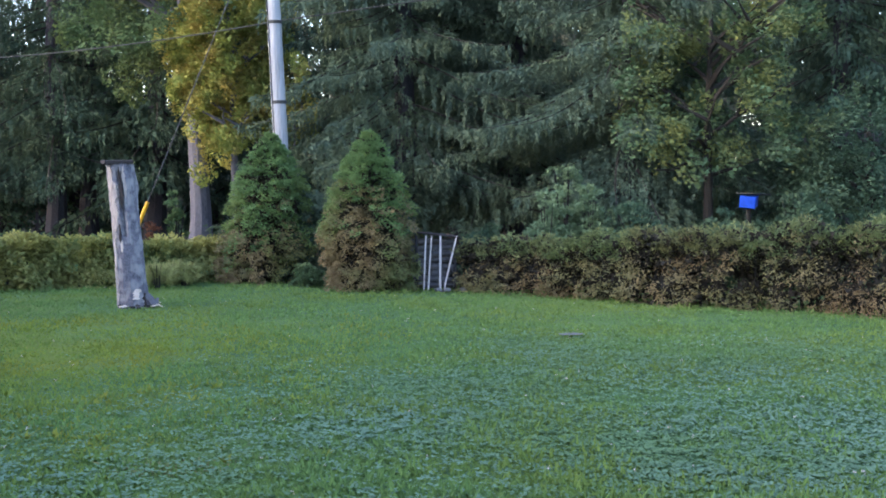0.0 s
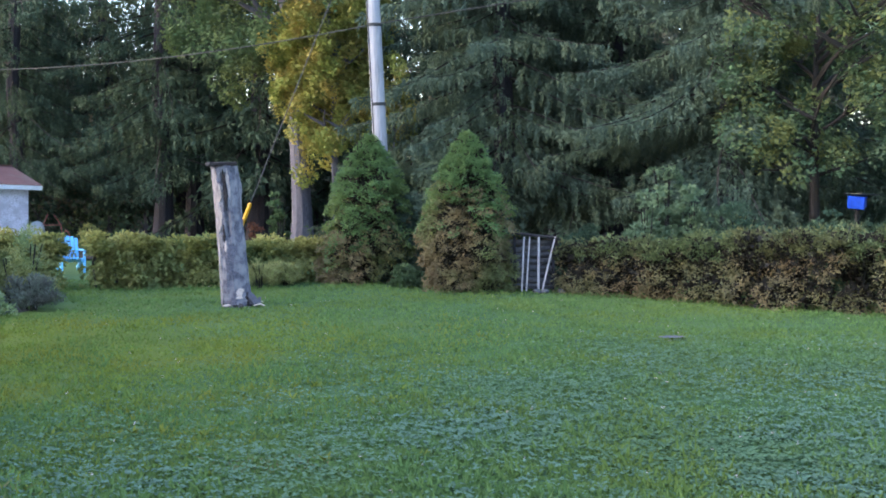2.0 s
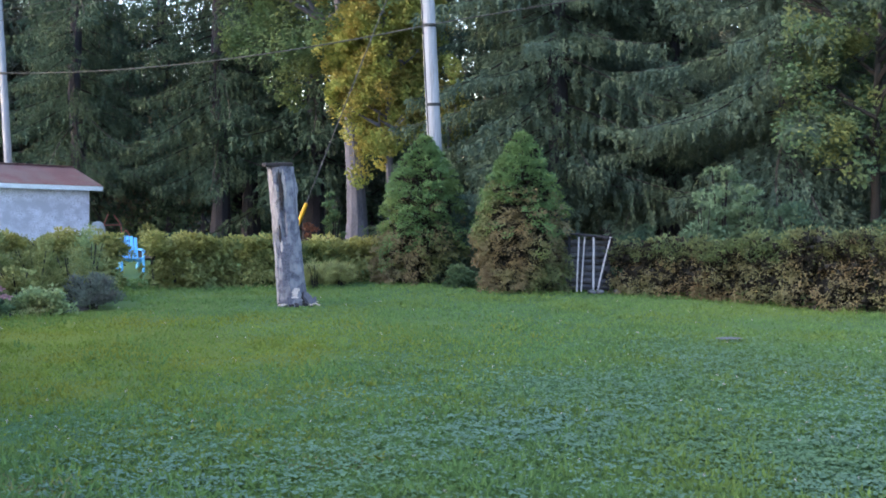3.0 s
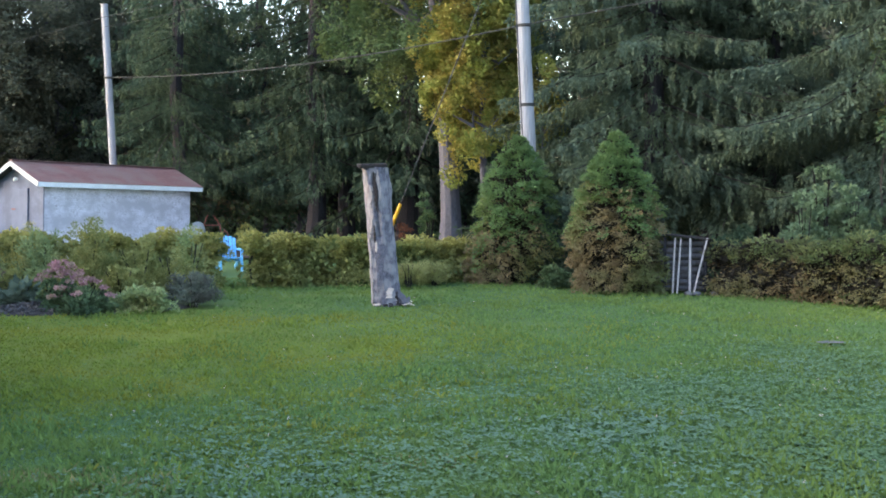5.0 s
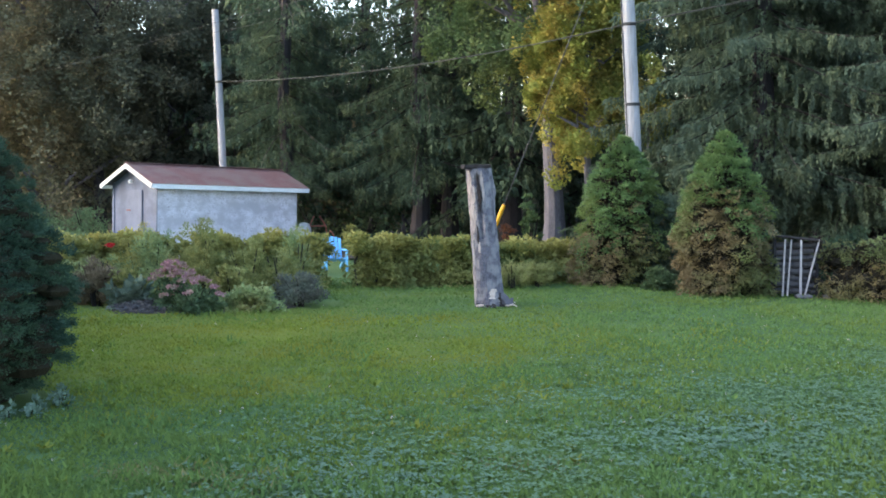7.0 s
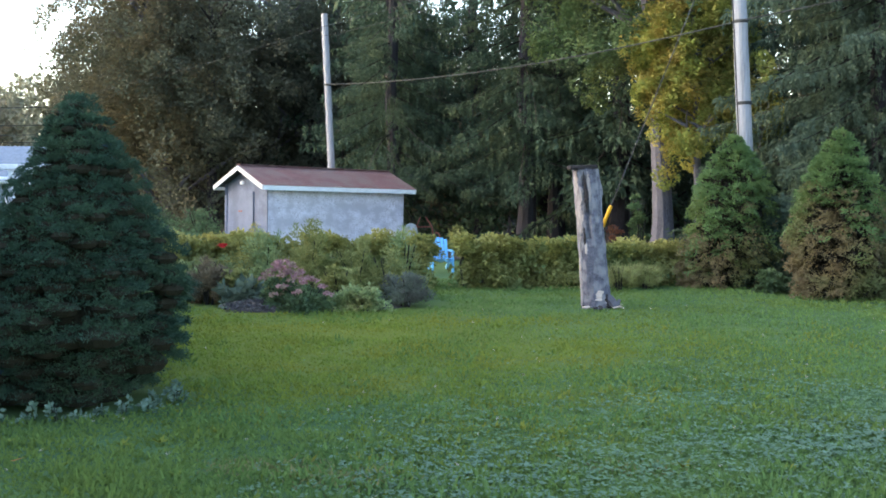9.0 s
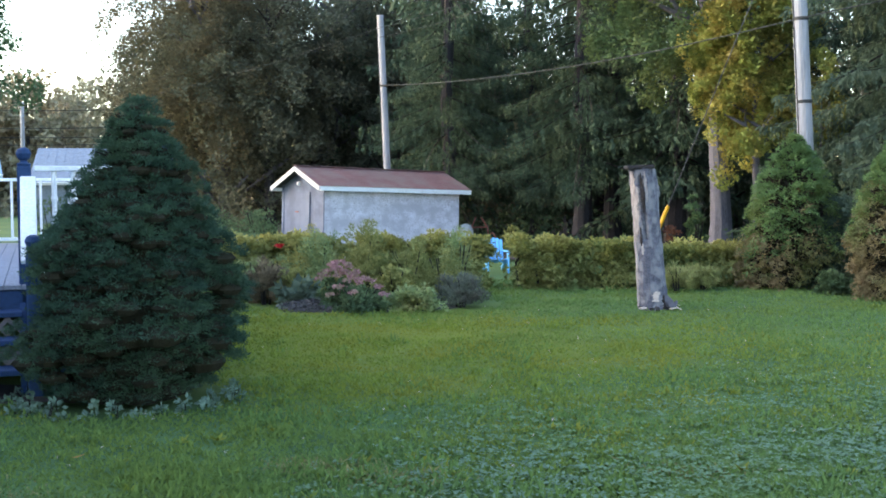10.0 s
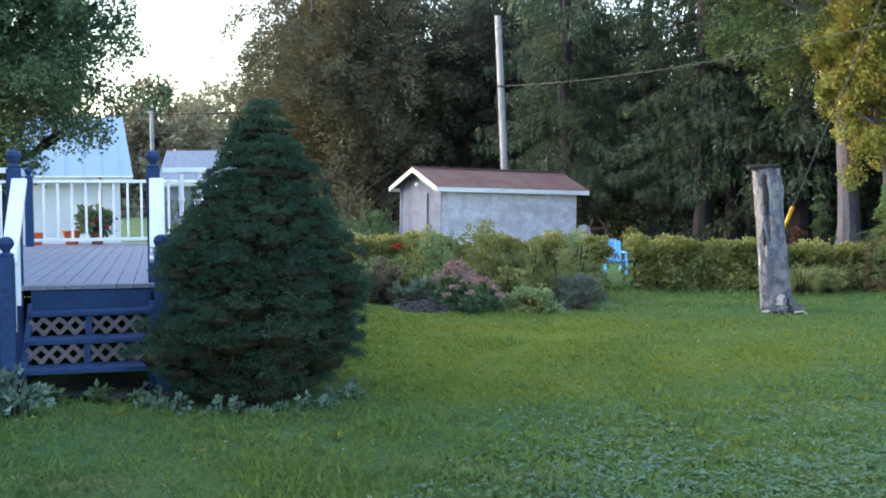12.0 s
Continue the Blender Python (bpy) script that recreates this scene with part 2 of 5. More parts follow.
def lathe(profile, sides=14):
    """A turned shape from (radius, height) pairs."""
    v, f = [], []
    for r, z in profile:
        for k in range(sides):
            w = 2 * math.pi * k / sides
            v.append((r * math.cos(w), r * math.sin(w), z))
    for i in range(len(profile) - 1):
        for k in range(sides):
            k2 = (k + 1) % sides
            f.append((i * sides + k, i * sides + k2, (i + 1) * sides + k2, (i + 1) * sides + k))
    f.append(tuple(range(sides))[::-1])
    f.append(tuple(range((len(profile) - 1) * sides, len(profile) * sides)))
    return v, f


def unit(a):
    return a / (np.linalg.norm(a, axis=-1, keepdims=True) + 1e-9)


def leaf_mesh(name, base, axis, length, width, material, rng, fold=0.25, side=None, corners=4):
    """Many separate leaves: each a folded four-cornered blade from base along axis, or a slim three-cornered one."""
    n = len(base)
    axis = unit(axis)
    if side is None:
        side = rng.normal(size=(n, 3))
    side = unit(np.cross(axis, side))
    up = np.cross(side, axis)
    length = np.broadcast_to(np.asarray(length, float), (n,))[:, None]
    width = np.broadcast_to(np.asarray(width, float), (n,))[:, None]
    mid = base + axis * length * 0.45 - up * length * fold * 0.3
    v = np.empty((n, corners, 3))
    if corners == 3:
        v[:, 0], v[:, 1] = mid - side * width * 0.5, mid + side * width * 0.5
        v[:, 2] = base + axis * length * np.where(np.arange(n) % 2 == 0, 1.0, 0.0)[:, None]
    else:
        v[:, 0], v[:, 2] = base, base + axis * length
        v[:, 1], v[:, 3] = mid - side * width * 0.5 + up * length * fold * 0.3, mid + side * width * 0.5
    me = bpy.data.meshes.new(name)
    me.vertices.add(n * corners)
    me.vertices.foreach_set("co", v.astype(np.float32).ravel())
    me.loops.add(n * corners)
    me.loops.foreach_set("vertex_index", np.arange(n * corners, dtype=np.int32))
    me.polygons.add(n)
    me.polygons.foreach_set("loop_start", np.arange(0, n * corners, corners, dtype=np.int32))
    me.update(calc_edges=True)
    me.materials.append(material)
    return me


def clump_leaves(name, centres, radii, per, length, width, material, rng, flat=0.7, droop=0.3, outward=None, jitter=0.6, corners=4):
    """Leaves gathered in loose clumps; they point outwards from the clump and hang a little."""
    c = np.repeat(centres, per, axis=0)
    r = np.repeat(radii, per)[:, None]
    d = unit(rng.normal(size=c.shape))
    d[:, 2] *= flat
    base = c + d * r * rng.uniform(0.3, 1.0, (len(c), 1))
    axis = d + rng.normal(size=c.shape) * jitter
    if outward is not None:
        axis += np.repeat(outward, per, axis=0)
    axis[:, 2] -= droop
    k = rng.uniform(0.65, 1.3, len(c))
    return leaf_mesh(name, base, axis, length * k, width * k, material, rng, corners=corners)


def hollows(p, fx, fz, seed, start=0.04, strength=1.3):
    """How far the gaps between lumps of foliage reach inwards at the places p, 0 on the lumps."""
    return np.array([max(0.0, -start - noise.noise((q[0] * fx + seed, q[1] * fx, q[2] * fz))) for q in p]) * strength


def spray_leaves(name, at, out, reach, spread, per, leaf, slim, material, rng, droop=0.3, roll=0.5, lift=0.35, corners=3, jitter=0.4, level=1.0):
    """Leaves gathered in flat fans: each fan grows from its place along out, widens, and sinks at the tip."""
    n = len(at)
    reach = np.broadcast_to(np.asarray(reach, float), (n,))
    spread = np.broadcast_to(np.asarray(spread, float), (n,))
    out = unit(out)
    side = unit(np.cross(out, np.array([0, 0, 1.0]) + rng.normal(size=(n, 3)) * 0.05))
    face = np.cross(side, out)
    a = rng.normal(size=(n, 1)) * roll
    side, face = side * np.cos(a) + face * np.sin(a), face * np.cos(a) - side * np.sin(a)
    k = np.repeat(np.arange(n), per)
    m = len(k)
    along = rng.uniform(0, 1, m) ** 0.8
    across = rng.uniform(-1, 1, m)
    wide = spread[k] * np.sin(math.pi * (0.12 + 0.78 * along)) * across
    p = at[k] + out[k] * (reach[k] * along)[:, None] + side[k] * wide[:, None]
    p += face[k] * (rng.normal(size=m) * lift * spread[k])[:, None]
    p[:, 2] -= droop * reach[k] * along ** 2
    axis = out[k] * 0.75 + side[k] * (across * 0.9)[:, None] + rng.normal(size=(m, 3)) * jitter
    axis[:, 2] -= droop * along
    q = rng.uniform(0.65, 1.3, m)
    return leaf_mesh(name, p, axis, leaf * q, leaf * slim * q, material, rng, fold=0.15, side=face[k] * level + rng.normal(size=(m, 3)) * 0.45, corners=corners)


# ---- ground ----
def ground_sheet():
    v, f = [], []
    rings = [0, 2, 4, 6, 8, 10, 12, 14, 16, 18, 20, 24, 30, 40, 60, 100, 200, 500, 1500]
    for r in rings:
        for k in range(48):
            w = 2 * math.pi * k / 48
            x, y = r * math.cos(w), r * math.sin(w)
            v.append((x, y, 0.03 * noise.noise((x * 0.25, y * 0.25, 0)) - 0.01 if 4 < r < 30 else 0))
    for i in range(len(rings) - 1):
        for k in range(48):
            k2 = (k + 1) % 48
            f.append((i * 48 + k, (i + 1) * 48 + k, (i + 1) * 48 + k2, i * 48 + k2))
    return v, f


ground = tagged(part("ground", ground_sheet(), M_LAWN), "mown green lawn with mossy and yellowed patches", "lawn", kind="structure")


# ---- lawn blades and clover ----
def lawn_points(n, rng, near, far, power):
    """Random lawn places, thinning out with distance from the mown middle of the yard."""
    yaw = rng.uniform(radians(-42), radians(44), n)
    d = near + (far - near) * rng.uniform(0, 1, n) ** power
    return np.stack([np.sin(yaw) * d, np.cos(yaw) * d, np.zeros(n)], -1)


def patchy(p, s, k):
    return np.array([noise.noise((x * s, y * s, k)) for x, y, _ in p])


def keep_off(p):
    """True where no grass grows: flower bed, stairs, spruce bed, under hedges."""
    bed = ((p[:, 0] + 3.7) / 1.9) ** 2 + ((p[:, 1] - 15.6) / 1.35) ** 2 < 1
    tree = (p[:, 0] + 3.93) ** 2 + (p[:, 1] - 8.1) ** 2 < 0.65
    u = (p[:, 0] + 4.6) * 0.866 + (p[:, 1] - 7.95) * 0.5
    w = -(p[:, 0] + 4.6) * 0.5 + (p[:, 1] - 7.95) * 0.866
    deck = (w > 0.02) & (w < 9) & (u < 1.3)
    return bed | tree | deck


rng = np.random.default_rng(3)
spots = lawn_points(330000, rng, 4.6, 20.5, 1.3)
spots = spots[~keep_off(spots)]
spots[:, 2] = 0.03 * patchy(spots, 0.25, 0.0) - 0.014
clover_zone = 1 - (((spots[:, 0] - 6.0) / 6.2) ** 2 + ((spots[:, 1] - 6.9) / 3.9) ** 2)
soft = patchy(spots, 0.6, 2.0)
in_clover = clover_zone * 0.9 + soft * 0.9 + rng.normal(size=len(spots)) * 0.45 > 0.35
yellow_zone = 1 - (((spots[:, 0] + 3.4) / 5.6) ** 2 + ((spots[:, 1] - 11.0) / 4.4) ** 2)
yellow = ~in_clover & (yellow_zone + patchy(spots, 0.5, 7.0) * 1.3 + rng.normal(size=len(spots)) * 0.3 > 0.3)
M_GRASS_Y = leaf_mat("yellowing_grass_blades", (0.134, 0.176, 0.032), third=(0.164, 0.180, 0.032), dark=(0.092, 0.142, 0.030), big=0.9, island=0.1)


def blades(name, p, material, tall, label, lie=0.8):
    """Short leaning blades, longer where the turf is thick."""
    axis = rng.normal(size=p.shape) * lie
    axis[:, 2] = 1.0
    k = rng.uniform(0.6, 1.35, len(p)) * (1 + 0.9 * patchy(p, 1.1, 4.0) + 0.9 * patchy(p, 4.5, 8.0))
    k = np.maximum(k, 0.35)
    me = leaf_mesh(name, p, axis, tall * 1.5 * k, 0.012 + 0.0005 * p[:, 1], material, rng, fold=0.3, corners=3)
    return tagged(part(name, me, None), label, "grass", kind="stuff")


thin_out = rng.uniform(size=len(spots)) < 0.52
blades("lawn_grass", spots[~in_clover & ~yellow], M_GRASS, 0.042, "short green mown grass blades")
blades("yellowed_grass", spots[yellow], M_GRASS_Y, 0.04, "short yellow-green mown grass blades")
blades("clover_grass", spots[in_clover], M_GRASS, 0.034, "green grass blades among clover")
heads = spots[in_clover & ~thin_out]
heads[:, 2] += 0.024 + 0.02 * np.maximum(-0.3, patchy(heads, 6.0, 11.0)) + 0.012 * patchy(heads, 17.0, 12.0)
heads = np.repeat(heads, 3, axis=0)
spin = np.tile(np.array([0, 2.09, 4.19]), len(heads) // 3) + np.repeat(rng.uniform(0, 6.28, len(heads) // 3), 3)
lean = np.stack([np.cos(spin), np.sin(spin), rng.uniform(-0.1, 0.6, len(spin))], -1)
heads[:, 2] += np.repeat(rng.uniform(0, 0.02, len(heads) // 3), 3)
me = leaf_mesh("clover_patch", heads, lean, 0.025, 0.025, M_CLOVER, rng, fold=0.1, side=np.tile(np.array([0.05, 0.02, 1.0]), (len(heads), 1)))
tagged(part("clover_patch", me, None), "low blue-green clover leaves in the lawn", "clover", kind="stuff")


# loose taller tufts and broad weeds in the near lawn
mid_tuft = lawn_points(420, rng, 4.8, 12.0, 1.2)
mid_tuft = mid_tuft[~keep_off(mid_tuft)]
tuft = np.repeat(mid_tuft, 14, axis=0)
tuft[:, :2] += rng.normal(size=(len(tuft), 2)) * 0.05
blades("grass_tufts", tuft, M_GRASS, 0.06, "taller loose grass tufts in the lawn", 0.5)
weeds = lawn_points(80, rng, 4.7, 9.0, 1.0)
weeds = weeds[~keep_off(weeds) & (weeds[:, 0] < 1.5)]
rosette = np.repeat(weeds, 9, axis=0) + np.array([0, 0, 0.015])
spin = rng.uniform(0, 6.28, len(rosette))
lean = np.stack([np.cos(spin), np.sin(spin), rng.uniform(0.2, 1.0, len(spin))], -1)
me = leaf_mesh("lawn_weeds", rosette, lean, rng.uniform(0.04, 0.085, len(rosette)), 0.022, M_GRASS_Y, rng, fold=0.25, side=np.tile(np.array([0.0, 0.0, 1.0]), (len(rosette), 1)))
tagged(part("lawn_weeds", me, None), "broad-leaved weeds growing in the lawn", "weeds", kind="stuff")
# worn straw-coloured spots and one fallen leaf
M_STRAW = leaf_mat("straw_grass", (0.170, 0.165, 0.075), dark=(0.110, 0.120, 0.055), island=0.2)
bald = np.concatenate([np.stack([x + rng.normal(size=420) * rx, y + rng.normal(size=420) * ry, np.zeros(420)], -1) for x, y, rx, ry in ((-1.3, 5.95, 0.22, 0.14), (-1.85, 6.15, 0.14, 0.1), (-3.5, 5.3, 0.25, 0.12), (0.3, 6.4, 0.16, 0.1))])
blades("straw_patches", bald, M_STRAW, 0.04, "straw-coloured worn spots in the lawn", 1.4)
fallen = leaf_mesh("fallen_leaf", np.array([[-3.26, 6.0, 0.05]]), np.array([[1.0, 0.3, 0.25]]), 0.09, 0.07, leaf_mat("dry_orange_leaf", (0.300, 0.130, 0.050)), rng, fold=0.3, side=np.array([[0, 0.2, 1.0]]))
tagged(part("fallen_leaf", fallen, None), "dry orange leaf lying on the lawn", "leaf")
specks = lawn_points(260, rng, 5.0, 19.0, 1.0)
specks = specks[~keep_off(specks)] + np.array([0, 0, 0.05])
me = clump_leaves("clover_flowers", specks, np.full(len(specks), 0.006), 5, 0.014, 0.012, M_CUT, rng, corners=3)
tagged(part("clover_flowers", me, None), "tiny pale clover flowers dotted over the lawn", "flowers", kind="stuff")


def flat_patch(name, x, y, rx, ry, z, material, label, category, seed, edge=0.25):
    """An irregular flat patch of ground cover just above the lawn sheet."""
    v, n = [(0, 0, 0)], 40
    for k in range(n):
        w = 2 * math.pi * k / n
        q = 1 + edge * noise.noise((math.cos(w) * 2.5, math.sin(w) * 2.5, seed)) + 0.4 * edge * noise.noise((math.cos(w) * 8, math.sin(w) * 8, seed))
        v.append((rx * q * math.cos(w), ry * q * math.sin(w), 0))
    ob = part(name, (v, [(0, 1 + k, 1 + (k + 1) % n) for k in range(n)]), material)
    ob.location = (x, y, z)
    return tagged(ob, label, category, kind="structure")


flat_patch("forest_floor", 12.0, 84.0, 46.0, 38.0, 0.026, M_LITTER, "dark litter under the far woods", "forest floor", 8, 0.08)
flat_patch("forest_floor", 13.0, 36.0, 17.0, 13.0, 0.03, M_LITTER, "dark needle litter under the trees", "forest floor", 1, 0.12)
flat_patch("forest_floor", 12.5, 22.5, 8.0, 6.5, 0.034, M_LITTER, "dark needle litter under the trees", "forest floor", 2, 0.12)
flat_patch("forest_floor", -10.0, 45.0, 14.0, 12.0, 0.038, M_LITTER, "dark leaf litter under the trees", "forest floor", 3, 0.12)
flat_patch("forest_floor", -0.5, 33.0, 5.5, 8.0, 0.042, M_LITTER, "dark needle litter under the trees", "forest floor", 4, 0.12)
# bare spot in the lawn
flat_patch("bare_patch", 4.8, 11.15, 0.15, 0.09, 0.028, M_STONE, "flat grey stone sunk in the lawn", "stone", 5)


# ---- trees ----
def spruce_parts(seed, height, low, radius, material, gap, sprigs, sprig, droop=1.0, limbs_round=7, seen_to=8.0, girth=0.27):
    """Trunk, limbs and hanging needle tassels of a tall spruce. gap: metres of twig between tassels."""
    r = np.random.default_rng(seed)
    trunk = tube([(0.05 * math.sin(z), 0.05 * math.cos(1.3 * z), z) for z in np.linspace(-0.1, height, 12)],
                 [girth * (1 - 0.93 * i / 11) + (0.07 if i == 0 else 0) for i in range(12)], 10, 0.07, seed)
    limbs, base, axis, size = [], [], [], []
    z, turn = low, 0.0
    while z < height * 0.97:
        share = (z - low) / (height - low)
        reach = radius * (1 - share) ** 0.8
        seen = z < seen_to
        step = gap if seen else gap * 2.6
        grow = 1.0 if seen else 2.4
        for j in range(limbs_round):
            w = turn + 2 * math.pi * j / limbs_round + r.normal() * 0.25
            length = reach * r.uniform(0.5, 1.12)
            out = np.array([math.cos(w), math.sin(w), 0.0])
            cross = np.array([-out[1], out[0], 0.0])
            s = np.linspace(0, 1, 9)
            sag = droop * r.uniform(0.35, 0.75)
            zs = z + r.uniform(-0.15, 0.15) + length * (0.08 * s - sag * s ** 1.25 + 0.3 * sag * s ** 3.5)
            bend = r.uniform(-0.3, 0.3) * length * s ** 2
            curve = np.stack([out[0] * length * s + cross[0] * bend, out[1] * length * s + cross[1] * bend, zs], -1)
            limbs.append(tube(curve, [0.026 * (1 - 0.85 * q) * (0.5 + length / 4) for q in s], 3, cap=False))
            # side twigs in a flat fan, then tassels hung along the limb and the twigs
            q = np.arange(0.12, 0.98, 0.2 * grow / max(length, 0.4)) + r.uniform(-0.02, 0.02)
            n = len(q)
            at = np.stack([np.interp(q, s, curve[:, k]) for k in range(3)], -1)
            hand = np.where(np.arange(n) % 2 == 0, -1.0, 1.0)[:, None]
            go = unit(cross * hand * r.uniform(0.6, 1.0, (n, 1)) + out * r.uniform(0.5, 0.9, (n, 1)))
            l2 = np.minimum(0.16 + 0.36 * (1 - q) * length, 1.0) * r.uniform(0.65, 1.2, n)
            count = np.maximum(1, (l2 / step).astype(int))
            k = np.repeat(np.arange(n), count)
            u = r.uniform(0.05, 1.0, len(k))
            root = at[k] + go[k] * (l2[k] * u)[:, None]
            root[:, 2] -= 0.4 * l2[k] * u ** 1.6
            drift = go[k]
            hang = r.uniform(0.18, 0.5, len(k)) * (1.1 - 0.55 * u)
            u3 = r.uniform(0.06, 1.0, max(3, int(1.3 * length / step)))
            root3 = np.stack([np.interp(u3, s, curve[:, c]) for c in range(3)], -1)
            root = np.concatenate([root, root3])
            drift = np.concatenate([drift, unit(out + cross * r.normal(size=(len(u3), 1)) * 0.7)])
            hang = np.concatenate([hang, r.uniform(0.18, 0.5, len(u3)) * (1.05 - 0.5 * u3)]) * (0.7 + 0.3 * min(1, length / 1.5)) * grow ** 0.5
            m = sprigs if seen else max(3, sprigs // 2)
            rep = np.repeat(np.arange(len(root)), m)
            f = (np.tile(np.arange(m), len(root)) + r.uniform(0, 1, len(rep))) / m
            h = hang[rep]
            p = root[rep] + drift[rep] * (h * 0.3 * np.sqrt(f))[:, None]
            p[:, 2] -= h * f ** 1.5 - 0.02
            splay = unit(r.normal(size=p.shape))
            a = drift[rep] * (0.7 * (1 - f))[:, None] + splay * 0.33
            a[:, 2] -= 0.35 + 0.9 * f
            base.append(p)
            axis.append(a)
            size.append(r.uniform(0.7, 1.25, len(rep)) * sprig * grow * (1.15 - 0.45 * f))
        turn += 0.9 + r.uniform(-0.3, 0.3)
        z += r.uniform(0.4, 0.56) * (1 if seen else 1.5)
    base, axis, size = np.concatenate(base), np.concatenate(axis), np.concatenate(size)
    crown = leaf_mesh("crown", base, axis, size, size * 0.28, material, r, fold=0.2, corners=3)
    return trunk, merge(limbs), crown


SPRUCE_LABELS = "tall dark green spruce with drooping branches at the wood's edge"


def spruce(seed, height, low, radius, material, m, gap, sprigs, sprig, droop=1.0, limbs_round=7, girth=0.27):
    t = thing("spruce_tree", m, SPRUCE_LABELS, "tree", "spruces at the yard's edge")
    trunk, limbs, crown = spruce_parts(seed, height, low, radius, material, gap, sprigs, sprig, droop, limbs_round, girth=girth)
    part("trunk", trunk, M_BARK, t, "grey-brown scaly bark")
    tagged(part("branchwork", limbs, M_TWIG, t), kind="stuff")
    part("crown", crown, None, t)
    return t


front_spruce = spruce(11, 15, 1.9, 4.0, M_SPRUCE_B, pose(6.1, 23.4, 0, 0, 0, 75), 0.075, 10, 0.165, 1.1)
mid_spruce = spruce(12, 17, 2.7, 3.4, M_SPRUCE, pose(-1.47, 32.0, 0, 0, 0, 10), 0.10, 11, 0.155, 1.1, 5)
back_spruce = spruce(13, 16, 1.9, 3.3, M_SPRUCE, pose(-6.2, 36.5, 0, 0, 0, 200), 0.2, 7, 0.3, 1.1, 6)
for src, x, y, turn, k in (
    (front_spruce, 9.5, 19.5, 250, 0.9), (front_spruce, 9.0, 24.4, 130, 1.0), (back_spruce, 15.0, 20.5, 75, 1.0),
    (mid_spruce, -0.6, 32.8, 160, 0.9), (mid_spruce, -3.5, 38.0, 250, 1.0), (back_spruce, -10.4, 42.0, 300, 1.15),
    (back_spruce, 1.2, 31.5, 95, 1.1), (back_spruce, 9.2, 29.5, 220, 1.1), (back_spruce, 13.4, 26.5, 150, 1.1),
    (back_spruce, 17.5, 24.0, 15, 1.1), (back_spruce, -1.0, 36.5, 70, 1.1), (back_spruce, 18.0, 17.0, 310, 1.0),
    (back_spruce, 4.0, 34.0, 190, 1.1), (back_spruce, 7.6, 35.0, 20, 1.1), (mid_spruce, -5.6, 33.6, 80, 0.95),
):
    t = copy_thing(src, pose(x, y, 0, 0, 0, turn))
    t.scale = (k, k, k)


def limb_paths(r, top, fork, reach, count):
    """Limbs that leave the trunk and climb outwards, forking once."""
    out = []
    for _ in range(count):
        w = r.uniform(0, 2 * math.pi)
        z0 = r.uniform(fork, top * 0.8)
        length = reach * r.uniform(0.6, 1.0)
        s = np.linspace(0, 1, 6)
        path = np.stack([np.cos(w + 0.4 * s) * length * s, np.sin(w + 0.4 * s) * length * s, z0 + length * (0.55 * s + 0.15 * s * s)], -1)
        path += r.normal(size=path.shape) * 0.05 * length * s[:, None] * 0.5
        out.append(path)
        for _ in range(2):
            k = r.integers(2, 5)
            w2 = w + r.uniform(-1.2, 1.2)
            l2 = length * 0.5
            out.append(np.stack([path[k][0] + np.cos(w2) * l2 * s, path[k][1] + np.sin(w2) * l2 * s, path[k][2] + l2 * 0.5 * s], -1))
    return out


def leafy(name, seed, m, label, material, bark, height, trunk_r, crown_z, crown_r, crown_h, clumps, per, leaf, limbs=9, lean=(0, 0), group="", hollow=0.55, ragged=0.35, corners=4, holes=-0.3):
    """A broadleaved tree: tapered trunk, forked limbs and a loose crown of clumps."""
    r = np.random.default_rng(seed)
    t = thing(name, m, label, "tree", group)
    top = crown_z + crown_h * 0.3
    path = [(lean[0] * (max(z, 0) / top) ** 2.6 + 0.03 * math.sin(z * 1.7), lean[1] * (max(z, 0) / top) ** 2.6 + 0.03 * math.cos(z * 1.3), z) for z in np.linspace(-0.1, top, 10)]
    part("trunk", tube(path, [trunk_r * (1.25 if i == 0 else 1 - 0.085 * i) for i in range(10)], 10, 0.08, seed), bark, t)
    ways = limb_paths(r, top, crown_z - crown_h * 0.45, crown_r * 0.85, limbs)
    tagged(part("branchwork", merge([tube(w, [trunk_r * 0.4 * (1 - 0.8 * i / 5) for i in range(6)], 5, cap=False) for w in ways]), M_TWIG if bark is M_BARK else bark, t), kind="stuff")
    d = unit(r.normal(size=(clumps, 3)))
    rad = r.uniform(hollow, 1.0, clumps)
    lump = 1 + ragged * np.array([noise.noise(Vector(q) * 1.8 + Vector((seed, 0, 0))) for q in d])
    c = d * (rad * lump)[:, None] * np.array([crown_r, crown_r, crown_h * 0.5])
    c += np.array([lean[0] * 0.8, lean[1] * 0.8, crown_z])
    ok = c[:, 2] > 0.3
    c, d = c[ok], d[ok]
    # leave holes where the crown is thin
    thick = np.array([noise.noise(Vector(q) * (1.9 / crown_r) + Vector((seed, 7, 1))) for q in c]) > holes
    c, d = c[thick], d[thick]
    wide = r.uniform(0.22, 0.42, len(c)) * crown_r / 2.4 + 0.1
    out = d * np.array([1, 1, 0.35]) + r.normal(size=c.shape) * np.array([0.35, 0.35, 0.2])
    me = spray_leaves("crown", c - d * wide[:, None] * 0.5, out, wide * 1.3, wide * 0.85, per, leaf, 0.75, material, r, droop=0.3, lift=0.4, corners=corners)
    part("crown", me, None, t)
    return t


